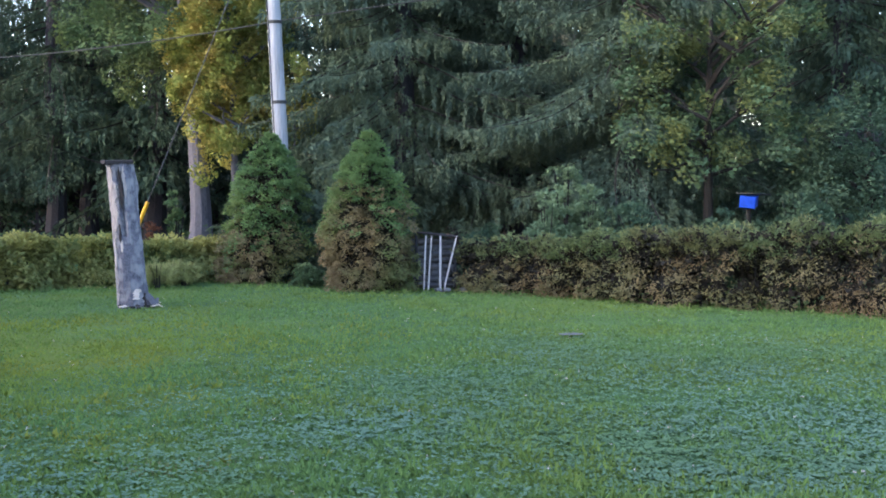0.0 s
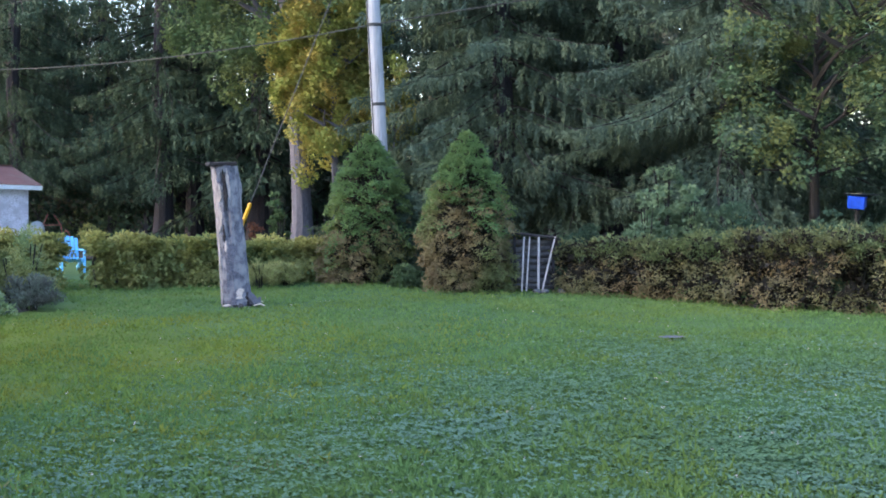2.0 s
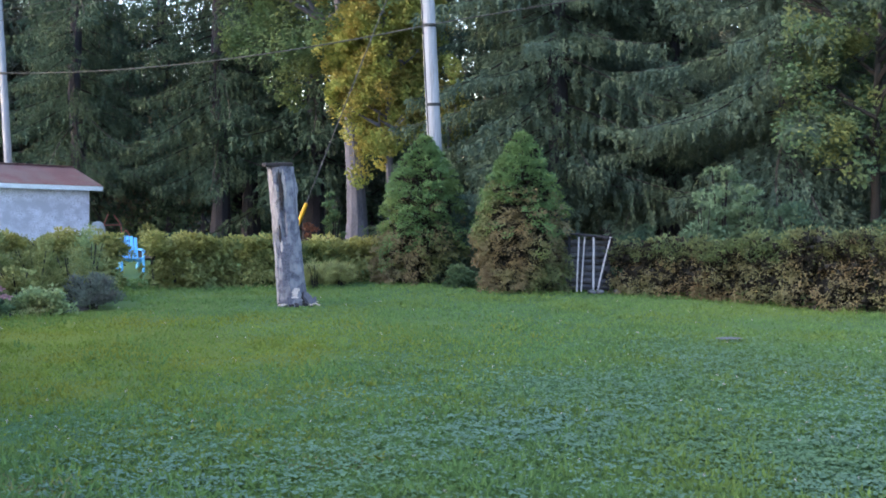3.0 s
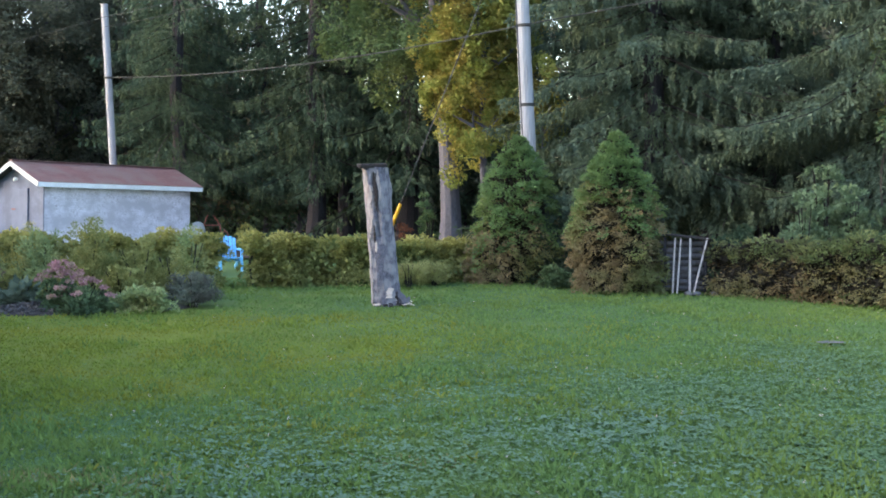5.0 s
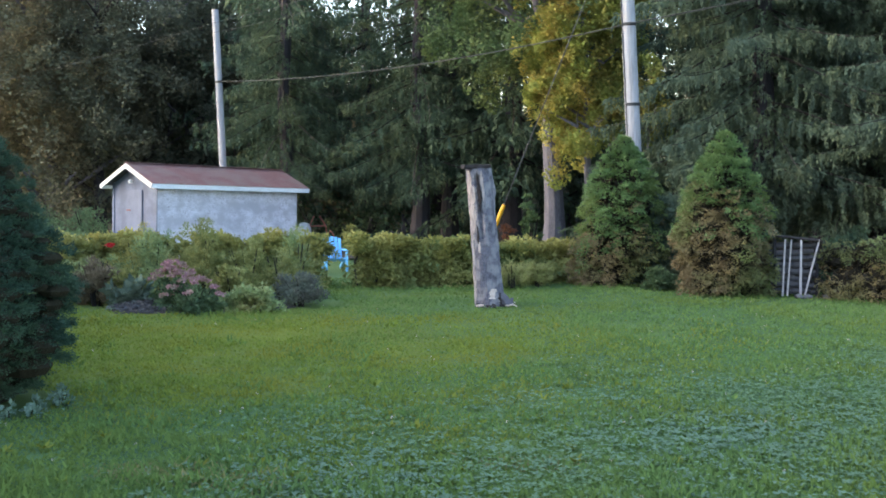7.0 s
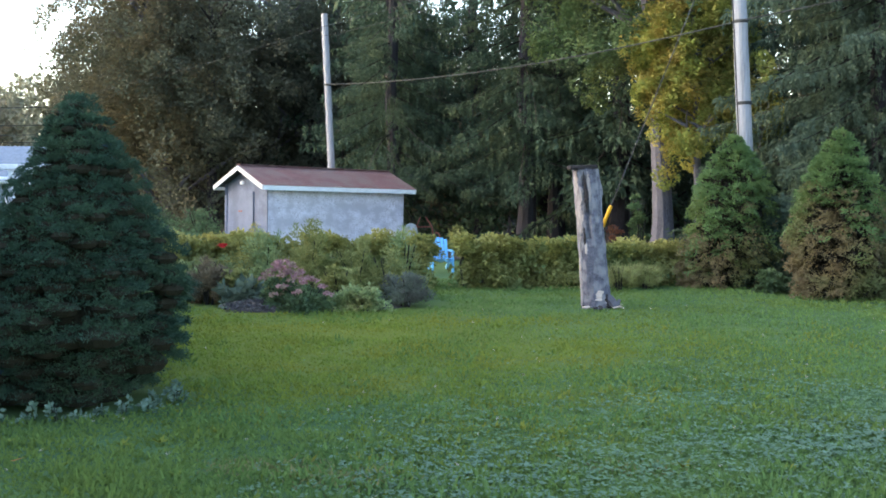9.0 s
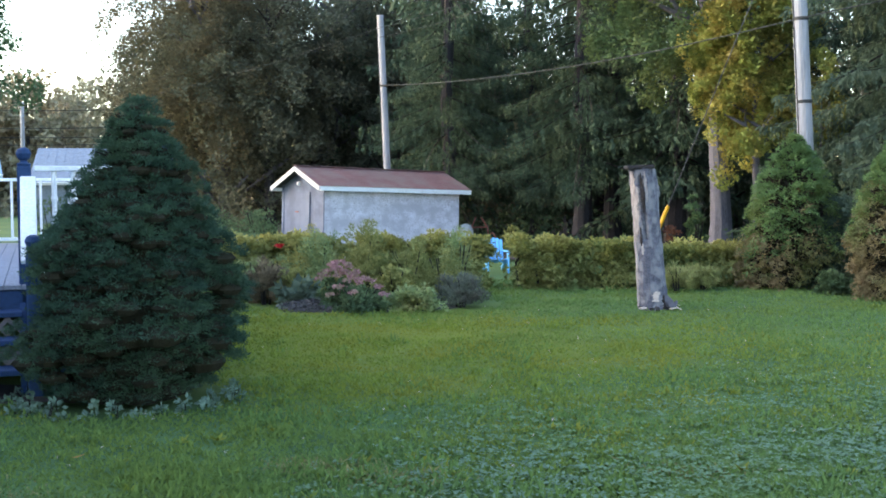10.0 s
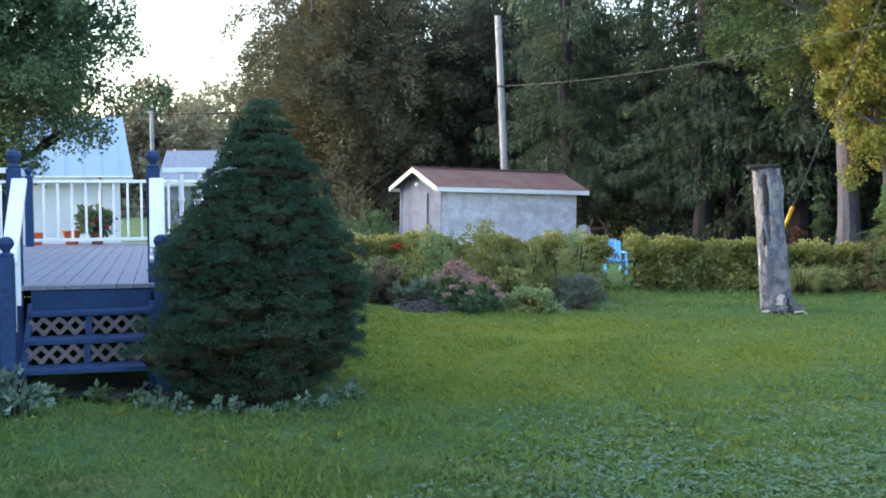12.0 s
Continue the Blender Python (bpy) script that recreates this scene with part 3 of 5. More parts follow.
leafy("maple_tree", 21, pose(2.74, 25.9, 0), "young maple with yellow and orange autumn leaves", M_YELLOW, M_BARK_PALE, 9, 0.12, 4.75, 1.42, 4.7, 340, 170, 0.115, lean=(-0.2, 0), corners=3, ragged=0.42, holes=-0.36)
leafy("maple_tree", 22, pose(1.98, 26.6, 0), "grey-barked maple with a leaning trunk and green-yellow leaves", M_MAPLE, M_BARK_PALE, 12, 0.27, 7.0, 2.6, 5.4, 250, 170, 0.125, lean=(-0.9, 0.6), corners=3, ragged=0.55)
leafy("maple_tree", 27, pose(3.95, 24.8, 0), "slim young maple with yellow-green leaves beside the pole", M_YELLOW, M_BARK_PALE, 5, 0.05, 3.3, 0.5, 1.4, 46, 130, 0.1, limbs=5, corners=3)
oak = leafy("broadleaf_tree", 23, pose(10.1, 17.5, 0), "green broadleaf tree with spreading crown above the hedge", M_GREENLEAF, M_TWIG, 8, 0.11, 3.9, 1.9, 4.2, 150, 150, 0.11, limbs=14, hollow=0.4, ragged=0.9, corners=3, holes=-0.12)
for way in ([(0, 0, 2.0), (-0.4, -0.15, 2.15), (-0.75, -0.2, 1.95), (-1.15, -0.25, 1.95)], [(0, 0, 1.85), (0.4, -0.2, 2.0), (0.8, -0.3, 2.15), (1.3, -0.3, 2.35)], [(0, 0, 2.3), (-0.3, -0.2, 2.5), (-0.55, -0.3, 2.45)]):
    part("bare_branch", tube(way, [0.04, 0.03, 0.022, 0.012][: len(way)], 6), M_TWIG, oak)
leafy("broadleaf_tree", 24, pose(12.6, 16.4, 0), "green broadleaf tree beside dark spruces", M_BUSH_D, M_TWIG, 8, 0.13, 2.2, 1.9, 2.7, 190, 130, 0.11, hollow=0.3, ragged=0.6, corners=3, holes=-0.15)
leafy("broadleaf_tree", 25, pose(-13.95, 18.2, 0), "leafy green tree hanging over the deck's far rail", M_BUSH, M_BARK, 9, 0.2, 5.2, 2.65, 7.0, 640, 190, 0.115, corners=3, hollow=0.3, holes=-0.6)
for i, (yaw, d, s) in enumerate(((21.3, 46, 38), (20.9, 41, 31), (18.6, 40, 32), (16.2, 43, 33), (13.6, 42, 34), (11.0, 45, 35), (22.7, 55, 36), (8.4, 47, 37))):
    x, y = -d * math.sin(radians(yaw)), d * math.cos(radians(yaw))
    tall = 5.5 if yaw < 26 else 4.0
    leafy("broadleaf_tree", s, pose(x, y, 0), "broadleaf tree with golden leaves at the wood's edge" if yaw > 20 else "dark broadleaf tree at the wood's edge", M_GOLDWOOD if yaw > 20 else M_DARKWOOD, M_BARK_PALE if i % 2 else M_BARK, 14, 0.22, tall, 3.6, 11.0 if yaw < 26 else 7, 560 if yaw > 20 else 400, 150 if yaw > 20 else 112, 0.15, corners=3, group="wood edge behind the shed", hollow=0.25, ragged=0.28, holes=-0.7)


def woods(name, seed, label, rows, material, leaf, per):
    """Far woods: trunks and a ragged mass of leaf clumps."""
    r = np.random.default_rng(seed)
    c, rad, trunks = [], [], []
    for yaw, d, top, wide, low in rows:
        x, y = d * math.sin(radians(yaw)), d * math.cos(radians(yaw))
        trunks.append(tube([(x, y, -0.1), (x + 0.1, y, top * 0.5), (x, y, top * 0.9)], [0.2, 0.15, 0.03], 6))
        n = int(16 * top)
        q = r.normal(size=(n, 3)) * np.array([wide * 0.45, wide * 0.45, 0])
        q[:, 2] = r.uniform(low, top, n)
        q[:, :2] *= (1.15 - 0.75 * (q[:, 2:] - low) / (top - low))
        c.append(q + np.array([x, y, 0]))
        rad.append(r.uniform(0.5, 1.0, n))
    t = thing(name, pose(0, 0, 0), label, "woods", kind="stuff")
    tagged(part("trunk", merge(trunks), M_BARK, t), kind="stuff")
    part("foliage", clump_leaves("foliage", np.concatenate(c), np.concatenate(rad), per, leaf, leaf * 0.7, material, r, flat=0.8, corners=3), None, t)


rr = np.random.default_rng(5)
woods("far_woods", 41, "dark mixed woods behind the yard with gaps of pale sky", [(yaw + rr.uniform(-1, 1), rr.uniform(38, 56), rr.uniform(8, 14) if yaw > 15 or yaw < -6 else rr.uniform(4.5, 7.5), 3.2, rr.uniform(0.2, 1.5)) for yaw in np.arange(-22, 50, 2.4)], M_DARKWOOD, 0.28, 30)
woods("far_woods", 44, "dark mass of far trees closing the wood", [(yaw + rr.uniform(-0.8, 0.8), rr.uniform(57, 66), rr.uniform(3.5, 6) if yaw < 4 else rr.uniform(10, 14), 3.6, 0.0) for yaw in np.arange(-15, 52, 2.0)], M_DARKWOOD, 0.5, 18)
woods("undergrowth", 43, "dark undergrowth between the trunks", [(yaw, rr.uniform(34, 40), rr.uniform(1.6, 2.8) if yaw > 9 else rr.uniform(0.8, 1.4), 2.6, 0.1) for yaw in np.arange(-12, 46, 1.7)], M_BUSH_D, 0.2, 44)
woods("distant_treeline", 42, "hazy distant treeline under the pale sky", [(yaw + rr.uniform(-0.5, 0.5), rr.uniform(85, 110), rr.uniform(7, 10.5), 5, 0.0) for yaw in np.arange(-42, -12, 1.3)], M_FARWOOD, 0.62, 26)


# ---- shrubs and hedges ----
def shrub(name, seed, m, label, category, material, rx, ry, h, clumps, per, leaf, narrow=0.75, stems=5, low=0.08, group="", slim=0.6):
    """A shrub: a few stems and clumps filling a rounded mass from the ground up."""
    r = np.random.default_rng(seed)
    t = thing(name, m, label, category, group)
    ways = []
    for _ in range(stems):
        w, k = r.uniform(0, 6.28), r.uniform(0.2, 0.6)
        ways.append(tube([(0.05 * math.cos(w), 0.05 * math.sin(w), -0.03), (rx * k * 0.5 * math.cos(w), ry * k * 0.5 * math.sin(w), h * 0.4), (rx * k * math.cos(w), ry * k * math.sin(w), h * 0.75)], [0.02 * min(1, h / 0.6), 0.014 * min(1, h / 0.6), 0.006 * min(1, h / 0.6)], 5))
    tagged(part("branchwork", merge(ways), M_TWIG, t), kind="stuff")
    d = unit(r.normal(size=(clumps, 3)))
    d[:, 2] = np.abs(d[:, 2])
    k = r.uniform(0.45, 1.0, clumps) * (1 + 0.25 * np.array([noise.noise(Vector(q) * 2.2 + Vector((seed, 3, 0))) for q in d]))
    c = d * k[:, None] * np.array([rx, ry, h * 0.92])
    c[:, 2] = np.maximum(c[:, 2], h * low)
    c[:, :2] *= (1 - (1 - narrow) * c[:, 2:] / h)
    wide = r.uniform(0.5, 1.1, clumps) * min(rx, h) * 0.3
    wispy = slim < 0.3
    out = d + r.normal(size=d.shape) * 0.35 + np.array([0, 0, 1.3 if wispy else 0.25])
    wide = wide * (1.35 if wispy else 1.0)
    part("foliage", spray_leaves("foliage", c - unit(d) * wide[:, None] * 0.6, out, wide * (1.25 if wispy else 1.0), wide * (0.4 if wispy else 0.9), per, leaf, slim, material, r, droop=0.1 if wispy else 0.45, lift=0.4, corners=4 if h < 0.75 else 3), None, t)
    return t


def hedge(name, seed, label, path, heights, thick, material, leaf, clumps_m, per, tops=None, slim=0.6, rise=1.0, period=0.8, lobes=0.1):
    """A clipped hedge along a path, with stems inside and an uneven face."""
    r = np.random.default_rng(seed)
    p = np.array(path, float)
    seg = np.linalg.norm(np.diff(p, axis=0), axis=1)
    run = np.concatenate([[0], np.cumsum(seg)])
    n = int(run[-1] * clumps_m)
    s = r.uniform(0, run[-1], n)
    x, y = np.interp(s, run, p[:, 0]), np.interp(s, run, p[:, 1])
    h = np.interp(s, run, heights) * (1 + 0.2 * np.array([noise.noise((q * 1.6, seed, 0)) + 0.5 * noise.noise((q * 4, seed, 5)) for q in s]))
    lobe = np.abs(np.sin(math.pi * s / period + seed + 0.8 * np.sin(s * 1.7)))
    h *= 1.03 - lobes + lobes * lobe
    way = unit(p[-1] - p[0])
    nx, ny = -way[1], way[0]
    off = r.uniform(-0.5, 0.5, n)
    face = r.uniform(size=n) < 0.6
    off[face] = np.sign(off[face]) * r.uniform(0.4, 0.55, face.sum())
    z = h * np.where(face, r.uniform(0.03, 0.93, n) ** 1.15, r.uniform(0.8, 0.97, n))
    off *= 1 - 0.25 * (z / h) ** 2
    bulge = np.array([noise.noise((a * 1.4, b * 2.0, seed)) for a, b in zip(s, z)]) * 0.26 + 1.3 * lobes * (lobe - 0.55)
    gaps = hollows(np.stack([x + off, y, z], -1), 3.2, 5.5, seed) * (0.75 if slim < 0.5 else 0.6)
    off = off * thick + np.sign(off) * (bulge - np.minimum(gaps, 0.24) * thick)
    z = z - np.minimum(gaps, 0.3) * np.where(face, 0.0, 0.6)
    c = np.stack([x + nx * off, y + ny * off, z], -1)
    outward = np.stack([nx * np.sign(off), ny * np.sign(off), 0.3 + 0 * off], -1)
    t = thing(name, pose(0, 0, 0), label, "hedge")
    stems = []
    for q in np.arange(0.1, run[-1], 0.35):
        sx, sy, sh = np.interp(q, run, p[:, 0]), np.interp(q, run, p[:, 1]), np.interp(q, run, heights)
        stems.append(tube([(sx, sy, -0.03), (sx + r.uniform(-0.1, 0.1), sy + r.uniform(-0.1, 0.1), sh * 0.5), (sx + r.uniform(-0.2, 0.2), sy + r.uniform(-0.2, 0.2), sh * 0.85)], [0.025, 0.02, 0.008], 5))
    tagged(part("branchwork", merge(stems), M_TWIG, t), kind="stuff")
    crest = (z / h > 0.72 + r.normal(size=n) * 0.08) if tops else np.zeros(n, bool)
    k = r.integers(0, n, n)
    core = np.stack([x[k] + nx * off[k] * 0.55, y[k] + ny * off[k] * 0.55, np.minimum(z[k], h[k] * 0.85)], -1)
    tagged(part("inner_foliage", clump_leaves("inner_foliage", core, np.full(n, 0.12), 12, 0.14, 0.1, M_DEAD_DARK if slim < 0.5 else material, r, corners=3), None, t), kind="stuff")
    for name, sel, mt in (("foliage", ~crest, material), ("top_growth", crest, tops)):
        if sel.any():
            wide = r.uniform(0.11, 0.24, sel.sum())
            out = outward[sel] + r.normal(size=(sel.sum(), 3)) * np.array([0.5, 0.5, 0.3]) + np.array([0, 0, 0.5 if mt is tops else -0.35]) * rise
            part(name, spray_leaves(name, c[sel] - unit(outward[sel]) * wide[:, None] * 0.7, out, wide * 1.2, wide * 0.75, per, leaf, slim, mt, r, droop=0.35, lift=0.25, roll=0.4, jitter=0.3, corners=3 if slim < 0.5 else 4), None, t)
    return t


hedge("hedge", 51, "clipped olive-green hedge with yellowing top behind the flower bed", [(-6.35, 16.6), (-5.1, 17.6), (-3.8, 18.2), (-2.55, 18.72)], [0.94, 0.94, 0.88, 0.84], 0.75, M_OLIVE, 0.058, 140, 58, M_OLIVE_TOP, period=1.05, lobes=0.2)
hedge("hedge", 52, "clipped olive-green hedge with yellowing top behind the stump", [(-2.0, 18.5), (-0.8, 18.75), (0.2, 18.9), (1.1, 19.4), (2.2, 19.7)], [0.84, 0.84, 0.8, 0.72, 0.7], 0.7, M_OLIVE, 0.058, 140, 58, M_OLIVE_TOP, period=0.95, lobes=0.22)
hedge("hedge", 53, "dense hedge with browned lower branches along the yard", [(5.5, 17.0), (6.7, 15.65), (7.75, 14.15), (8.8, 13.0), (9.75, 12.2), (11.6, 10.4)], [0.78, 0.84, 1.03, 1.13, 1.22, 1.25], 0.9, M_HEDGE_R, 0.082, 190, 52, M_HEDGE_RT, 0.34)


def cedar(seed, m, label, rx, h, brown_to, skew=0.0):
    """A blunt column of upswept flat sprays: fresh green above, browned below."""
    r = np.random.default_rng(seed)
    t = thing("cedar_tree", m, label, "tree", "two cedars")
    part("trunk", tube([(0, 0, -0.05), (0.03, 0, h * 0.5), (skew, 0, h * 0.93)], [0.07, 0.05, 0.01], 8), M_TWIG, t)
    n = 1150
    q = r.uniform(0, 1, n) ** 1.05
    w = r.uniform(0, 6.28, n)
    prof = rx * np.minimum(1, 0.86 + 0.6 * q) * np.maximum(0.02, 1 - q ** 2.9) ** 0.95 + 0.02
    prof *= 1 + np.array([0.24 * noise.noise((math.cos(a) * 1.8, math.sin(a) * 1.8, b * 4 + seed)) for a, b in zip(w, q)])
    gaps = hollows(np.stack([np.cos(w) * prof, np.sin(w) * prof, q * h], -1), 3.6, 6.0, seed)
    k = np.where(r.uniform(size=n) < 0.8, r.uniform(0.9, 1.03, n), r.uniform(0.6, 0.9, n)) - np.minimum(gaps, 0.24)
    c = np.stack([np.cos(w) * prof * k + skew * q, np.sin(w) * prof * k, 0.06 + q * (h - 0.12)], -1)
    out = np.stack([np.cos(w), np.sin(w), -0.3 + 1.3 * q ** 2], -1) + r.normal(size=(n, 3)) * np.array([0.35, 0.35, 0.2])
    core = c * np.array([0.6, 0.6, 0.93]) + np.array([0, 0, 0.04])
    tagged(part("inner_foliage", clump_leaves("inner_foliage", core[::2], np.full(len(core[::2]), 0.1), 14, 0.13, 0.08, M_DEAD_DARK, r, corners=3), None, t), kind="stuff")
    patch = np.array([noise.noise((p[0] * 2.2 + seed, p[1] * 2.2, p[2] * 2.2)) for p in c])
    brown = q + 0.3 * patch + r.normal(size=n) * 0.13 < brown_to
    for name, sel, material in (("upper_foliage", ~brown, M_CEDAR_G), ("lower_foliage", brown, M_CEDAR_B)):
        wide = r.uniform(0.10, 0.2, sel.sum())
        part(name, spray_leaves(name, c[sel] - unit(out[sel]) * wide[:, None], out[sel], wide * 1.4, wide * 0.62, 58, 0.066, 0.42, material, r, droop=0.25, roll=0.4, lift=0.16, jitter=0.25), None, t, "fresh green sprays" if material is M_CEDAR_G else "browned sprays")
    return t


cedar(61, pose(2.5, 19.1, 0), "broad cedar with green top and browned skirt beside the hedge", 0.78, 2.58, 0.3, 0.12)
cedar(62, pose(3.9, 17.2, 0), "conical cedar with green top and brown lower half", 0.76, 2.55, 0.5)
shrub("shrub", 63, pose(3.25, 18.9, 0), "dark blue-green shrub between two cedars", "shrub", M_SPRUCE_B, 0.62, 0.5, 1.75, 120, 60, 0.09)
shrub("shrub", 64, pose(3.05, 17.9, 0), "low dark shrub between two cedars", "shrub", M_BUSH, 0.35, 0.3, 0.42, 50, 50, 0.06)
for i, (x, y, rx, h, mt, label) in enumerate((
    (7.35, 17.4, 0.45, 2.65, M_PALEBUSH, "pale green leafy shrub behind the hedge"),
    (6.95, 17.2, 0.45, 1.75, M_PALEBUSH, "pale green leafy shrub behind the hedge"),
    (7.7, 17.1, 0.42, 1.9, M_PALEBUSH, "pale green leafy shrub behind the hedge"),
    (8.2, 16.6, 0.8, 1.6, M_BUSH_D, "green leafy shrub behind the hedge"),
    (6.1, 18.0, 0.7, 1.1, M_BUSH_D, "green leafy shrub behind the hedge"),
    (10.15, 15.55, 0.5, 1.45, M_BUSH_D, "green leafy shrub behind the hedge"),
    (9.3, 15.6, 0.8, 1.45, M_BUSH_D, "green leafy shrub behind the hedge"),
    (10.6, 15.2, 0.9, 2.0, M_BUSH_D, "dark green leafy shrub behind the hedge"),
    (11.7, 14.0, 1.0, 2.3, M_BUSH_D, "dark green leafy shrub behind the hedge"),
    (12.8, 12.9, 1.0, 2.4, M_BUSH_D, "dark green leafy shrub behind the hedge"),
    (8.6, 17.2, 0.35, 1.5, M_OLIVE, "small yellow-green shrub under the trees"),
)):
    shrub("shrub", 70 + i, pose(x, y, 0), label, "shrub", mt, rx, rx * 0.9, h, int(110 * rx + 40), 56, 0.095, group="shrubs behind the hedge", slim=0.6)
for i, (x, y, rx, h, mt, label) in enumerate((
    (-10.6, 19.2, 0.9, 1.9, M_BUSH, "green shrub beyond the deck rail"), (-9.4, 20.2, 0.8, 1.6, M_BUSH, "green shrub beyond the deck rail"),
    (1.15, 21.5, 0.33, 1.7, M_MAPLE, "yellow-green sapling beside the grey trunk"),
    (0.75, 20.6, 0.4, 1.05, M_RUST, "reddish-brown dry shrub behind the hedge"),
    (-9.4, 27.0, 1.1, 1.5, M_BUSH, "green shrub beside the shed"), (-11.0, 27.5, 1.3, 1.3, M_BUSH, "green shrub beside the shed"),
    (-8.8, 23.5, 0.9, 0.9, M_PALEBUSH, "low pale shrub beside the shed"), (-3.25, 30, 0.4, 0.85, M_OLIVE, "yellow-green bush in the light under the trees"),
)):
    shrub("shrub", 80 + i, pose(x, y, 0), label, "shrub", leaf_mat("dry_red_leaves", (0.13, 0.06, 0.04)) if mt is M_RUST else mt, rx, rx, h, int(70 * rx + 20), 50, 0.09)


def dwarf_spruce(m, rx, h):
    """A dense dwarf spruce cone built of short outward tufts in overlapping lumps."""
    r = np.random.default_rng(91)
    t = thing("dwarf_spruce", m, "dense dark green dwarf spruce beside the deck stairs", "tree")
    part("trunk", tube([(0, 0, -0.05), (0, 0, h * 0.5), (0, 0, h * 0.94)], [0.08, 0.05, 0.01], 8), M_TWIG, t)

    def wide(a, b):
        prof = rx * np.interp(b, (0, 0.08, 0.23, 0.38, 0.57, 0.76, 0.91, 1.0), (0.54, 0.70, 0.83, 0.71, 0.53, 0.34, 0.17, 0.02))
        return prof * (1 + 0.3 * noise.noise((math.cos(a) * 1.7, math.sin(a) * 1.7, b * 5)))

    # lumps of twigs side by side all over the cone, none too near another
    spots, sizes = [], []
    for _ in range(9000):
        b, a = 1 - math.sqrt(r.uniform(0.0002, 1)), r.uniform(0, 6.28)
        big = r.uniform(0.12, 0.25) * (1.08 - 0.68 * b)
        far = wide(a, b)
        p = np.array((math.cos(a) * far + 0.05 * b, math.sin(a) * far, 0.07 + b * (h - 0.12)))
        if spots:
            gap = (np.array(spots) - p) * np.array((0.72, 0.72, 1.4))
            if ((gap ** 2).sum(1) < (0.53 * (np.array(sizes) + big)) ** 2).any():
                continue
        spots.append(p)
        sizes.append(big)
    c, lump = np.array(spots), np.array(sizes)
    n = len(c)
    q = c[:, 2] / h
    w = np.arctan2(c[:, 1], c[:, 0])
    out = unit(np.stack([np.cos(w), np.sin(w), 0.1 + 0.9 * q ** 2], -1))
    c = c - out * lump[:, None] * r.uniform(0.2, 1.2, (n, 1))
    k = np.repeat(np.arange(n), np.clip(lump / 0.25 * 75, 18, 75).astype(int))
    d = unit(r.normal(size=(len(k), 3)) + out[k] * 1.1 + np.array([0, 0, 0.45]))
    d[:, 2] = np.where(d[:, 2] < -0.05, -d[:, 2], d[:, 2])
    base = c[k] + d * (lump[k] * r.uniform(0.75, 1.12, len(k)))[:, None] * np.array([1.1, 1.1, 0.5])
    base[:, 2] = np.maximum(base[:, 2], 0.05)
    far = r.uniform(0.035, 0.065, len(k)) * (1.15 - 0.4 * q[k])
    go = d * np.array([1, 1, 0.7]) + out[k] * 0.3 + np.array([0, 0, 0.15]) + r.normal(size=d.shape) * 0.2
    part("foliage", spray_leaves("foliage", base - unit(go) * far[:, None] * 0.5, go, far * 1.3, far * 0.5, 17, 0.036, 0.34, M_DWARF, r, droop=0.1, roll=0.4, lift=0.25, jitter=0.3), None, t)
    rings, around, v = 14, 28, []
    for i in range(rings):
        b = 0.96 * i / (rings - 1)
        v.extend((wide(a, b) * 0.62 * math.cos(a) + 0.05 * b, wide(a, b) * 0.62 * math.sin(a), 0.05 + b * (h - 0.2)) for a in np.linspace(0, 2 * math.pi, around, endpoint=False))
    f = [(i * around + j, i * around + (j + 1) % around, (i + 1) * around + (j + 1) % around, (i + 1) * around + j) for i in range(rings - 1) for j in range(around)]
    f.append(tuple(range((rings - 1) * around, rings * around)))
    # a solid dark core in every lump, coloured so the crevices read as shade
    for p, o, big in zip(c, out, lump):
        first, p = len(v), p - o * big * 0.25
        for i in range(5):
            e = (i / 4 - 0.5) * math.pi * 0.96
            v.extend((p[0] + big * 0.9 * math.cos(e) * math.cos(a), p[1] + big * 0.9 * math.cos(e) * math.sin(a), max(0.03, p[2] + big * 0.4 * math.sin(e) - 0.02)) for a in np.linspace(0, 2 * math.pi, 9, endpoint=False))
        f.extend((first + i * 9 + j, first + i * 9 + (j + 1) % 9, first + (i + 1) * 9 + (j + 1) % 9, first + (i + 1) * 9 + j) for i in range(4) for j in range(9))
    part("inner_growth", (v, f), M_CORE_DARK, t, "solid dark core standing in for shaded inner twigs")
    # inner mass of dead twigs
    tw = []
    for _ in range(160):
        a, b = r.uniform(0, 6.28), r.uniform(0.03, 0.9)
        l = wide(a, b) * 0.85
        z = 0.08 + b * h
        tw.append(tube([(0, 0, z - 0.1), (math.cos(a) * l, math.sin(a) * l, z)], [0.014, 0.004], 4, cap=False))
    tagged(part("branchwork", merge(tw), M_TWIG, t), kind="stuff")
    return t


dwarf_spruce(pose(-3.845, 8.12, 0), 0.985, 2.43)
for i in range(17):
    a = radians(196 + i * 11.5)
    shrub("variegated_plant", 110 + i, pose(-3.90 + (0.84 + 0.06 * math.sin(i * 2.3)) * math.cos(a), 8.12 + (0.84 + 0.06 * math.sin(i * 2.3)) * math.sin(a), 0), "low white-edged leafy plant at the spruce's foot", "plant", M_VARIEG, 0.08, 0.08, 0.08 + 0.035 * (i % 3), 9, 7, 0.045, group="plants at the spruce's foot", stems=3)
shrub("variegated_bush", 120, pose(-5.2, 6.85, 0), "pale white-edged leafy bush beside the stairs", "plant", M_VARIEG, 0.3, 0.28, 0.42, 40, 22, 0.06)

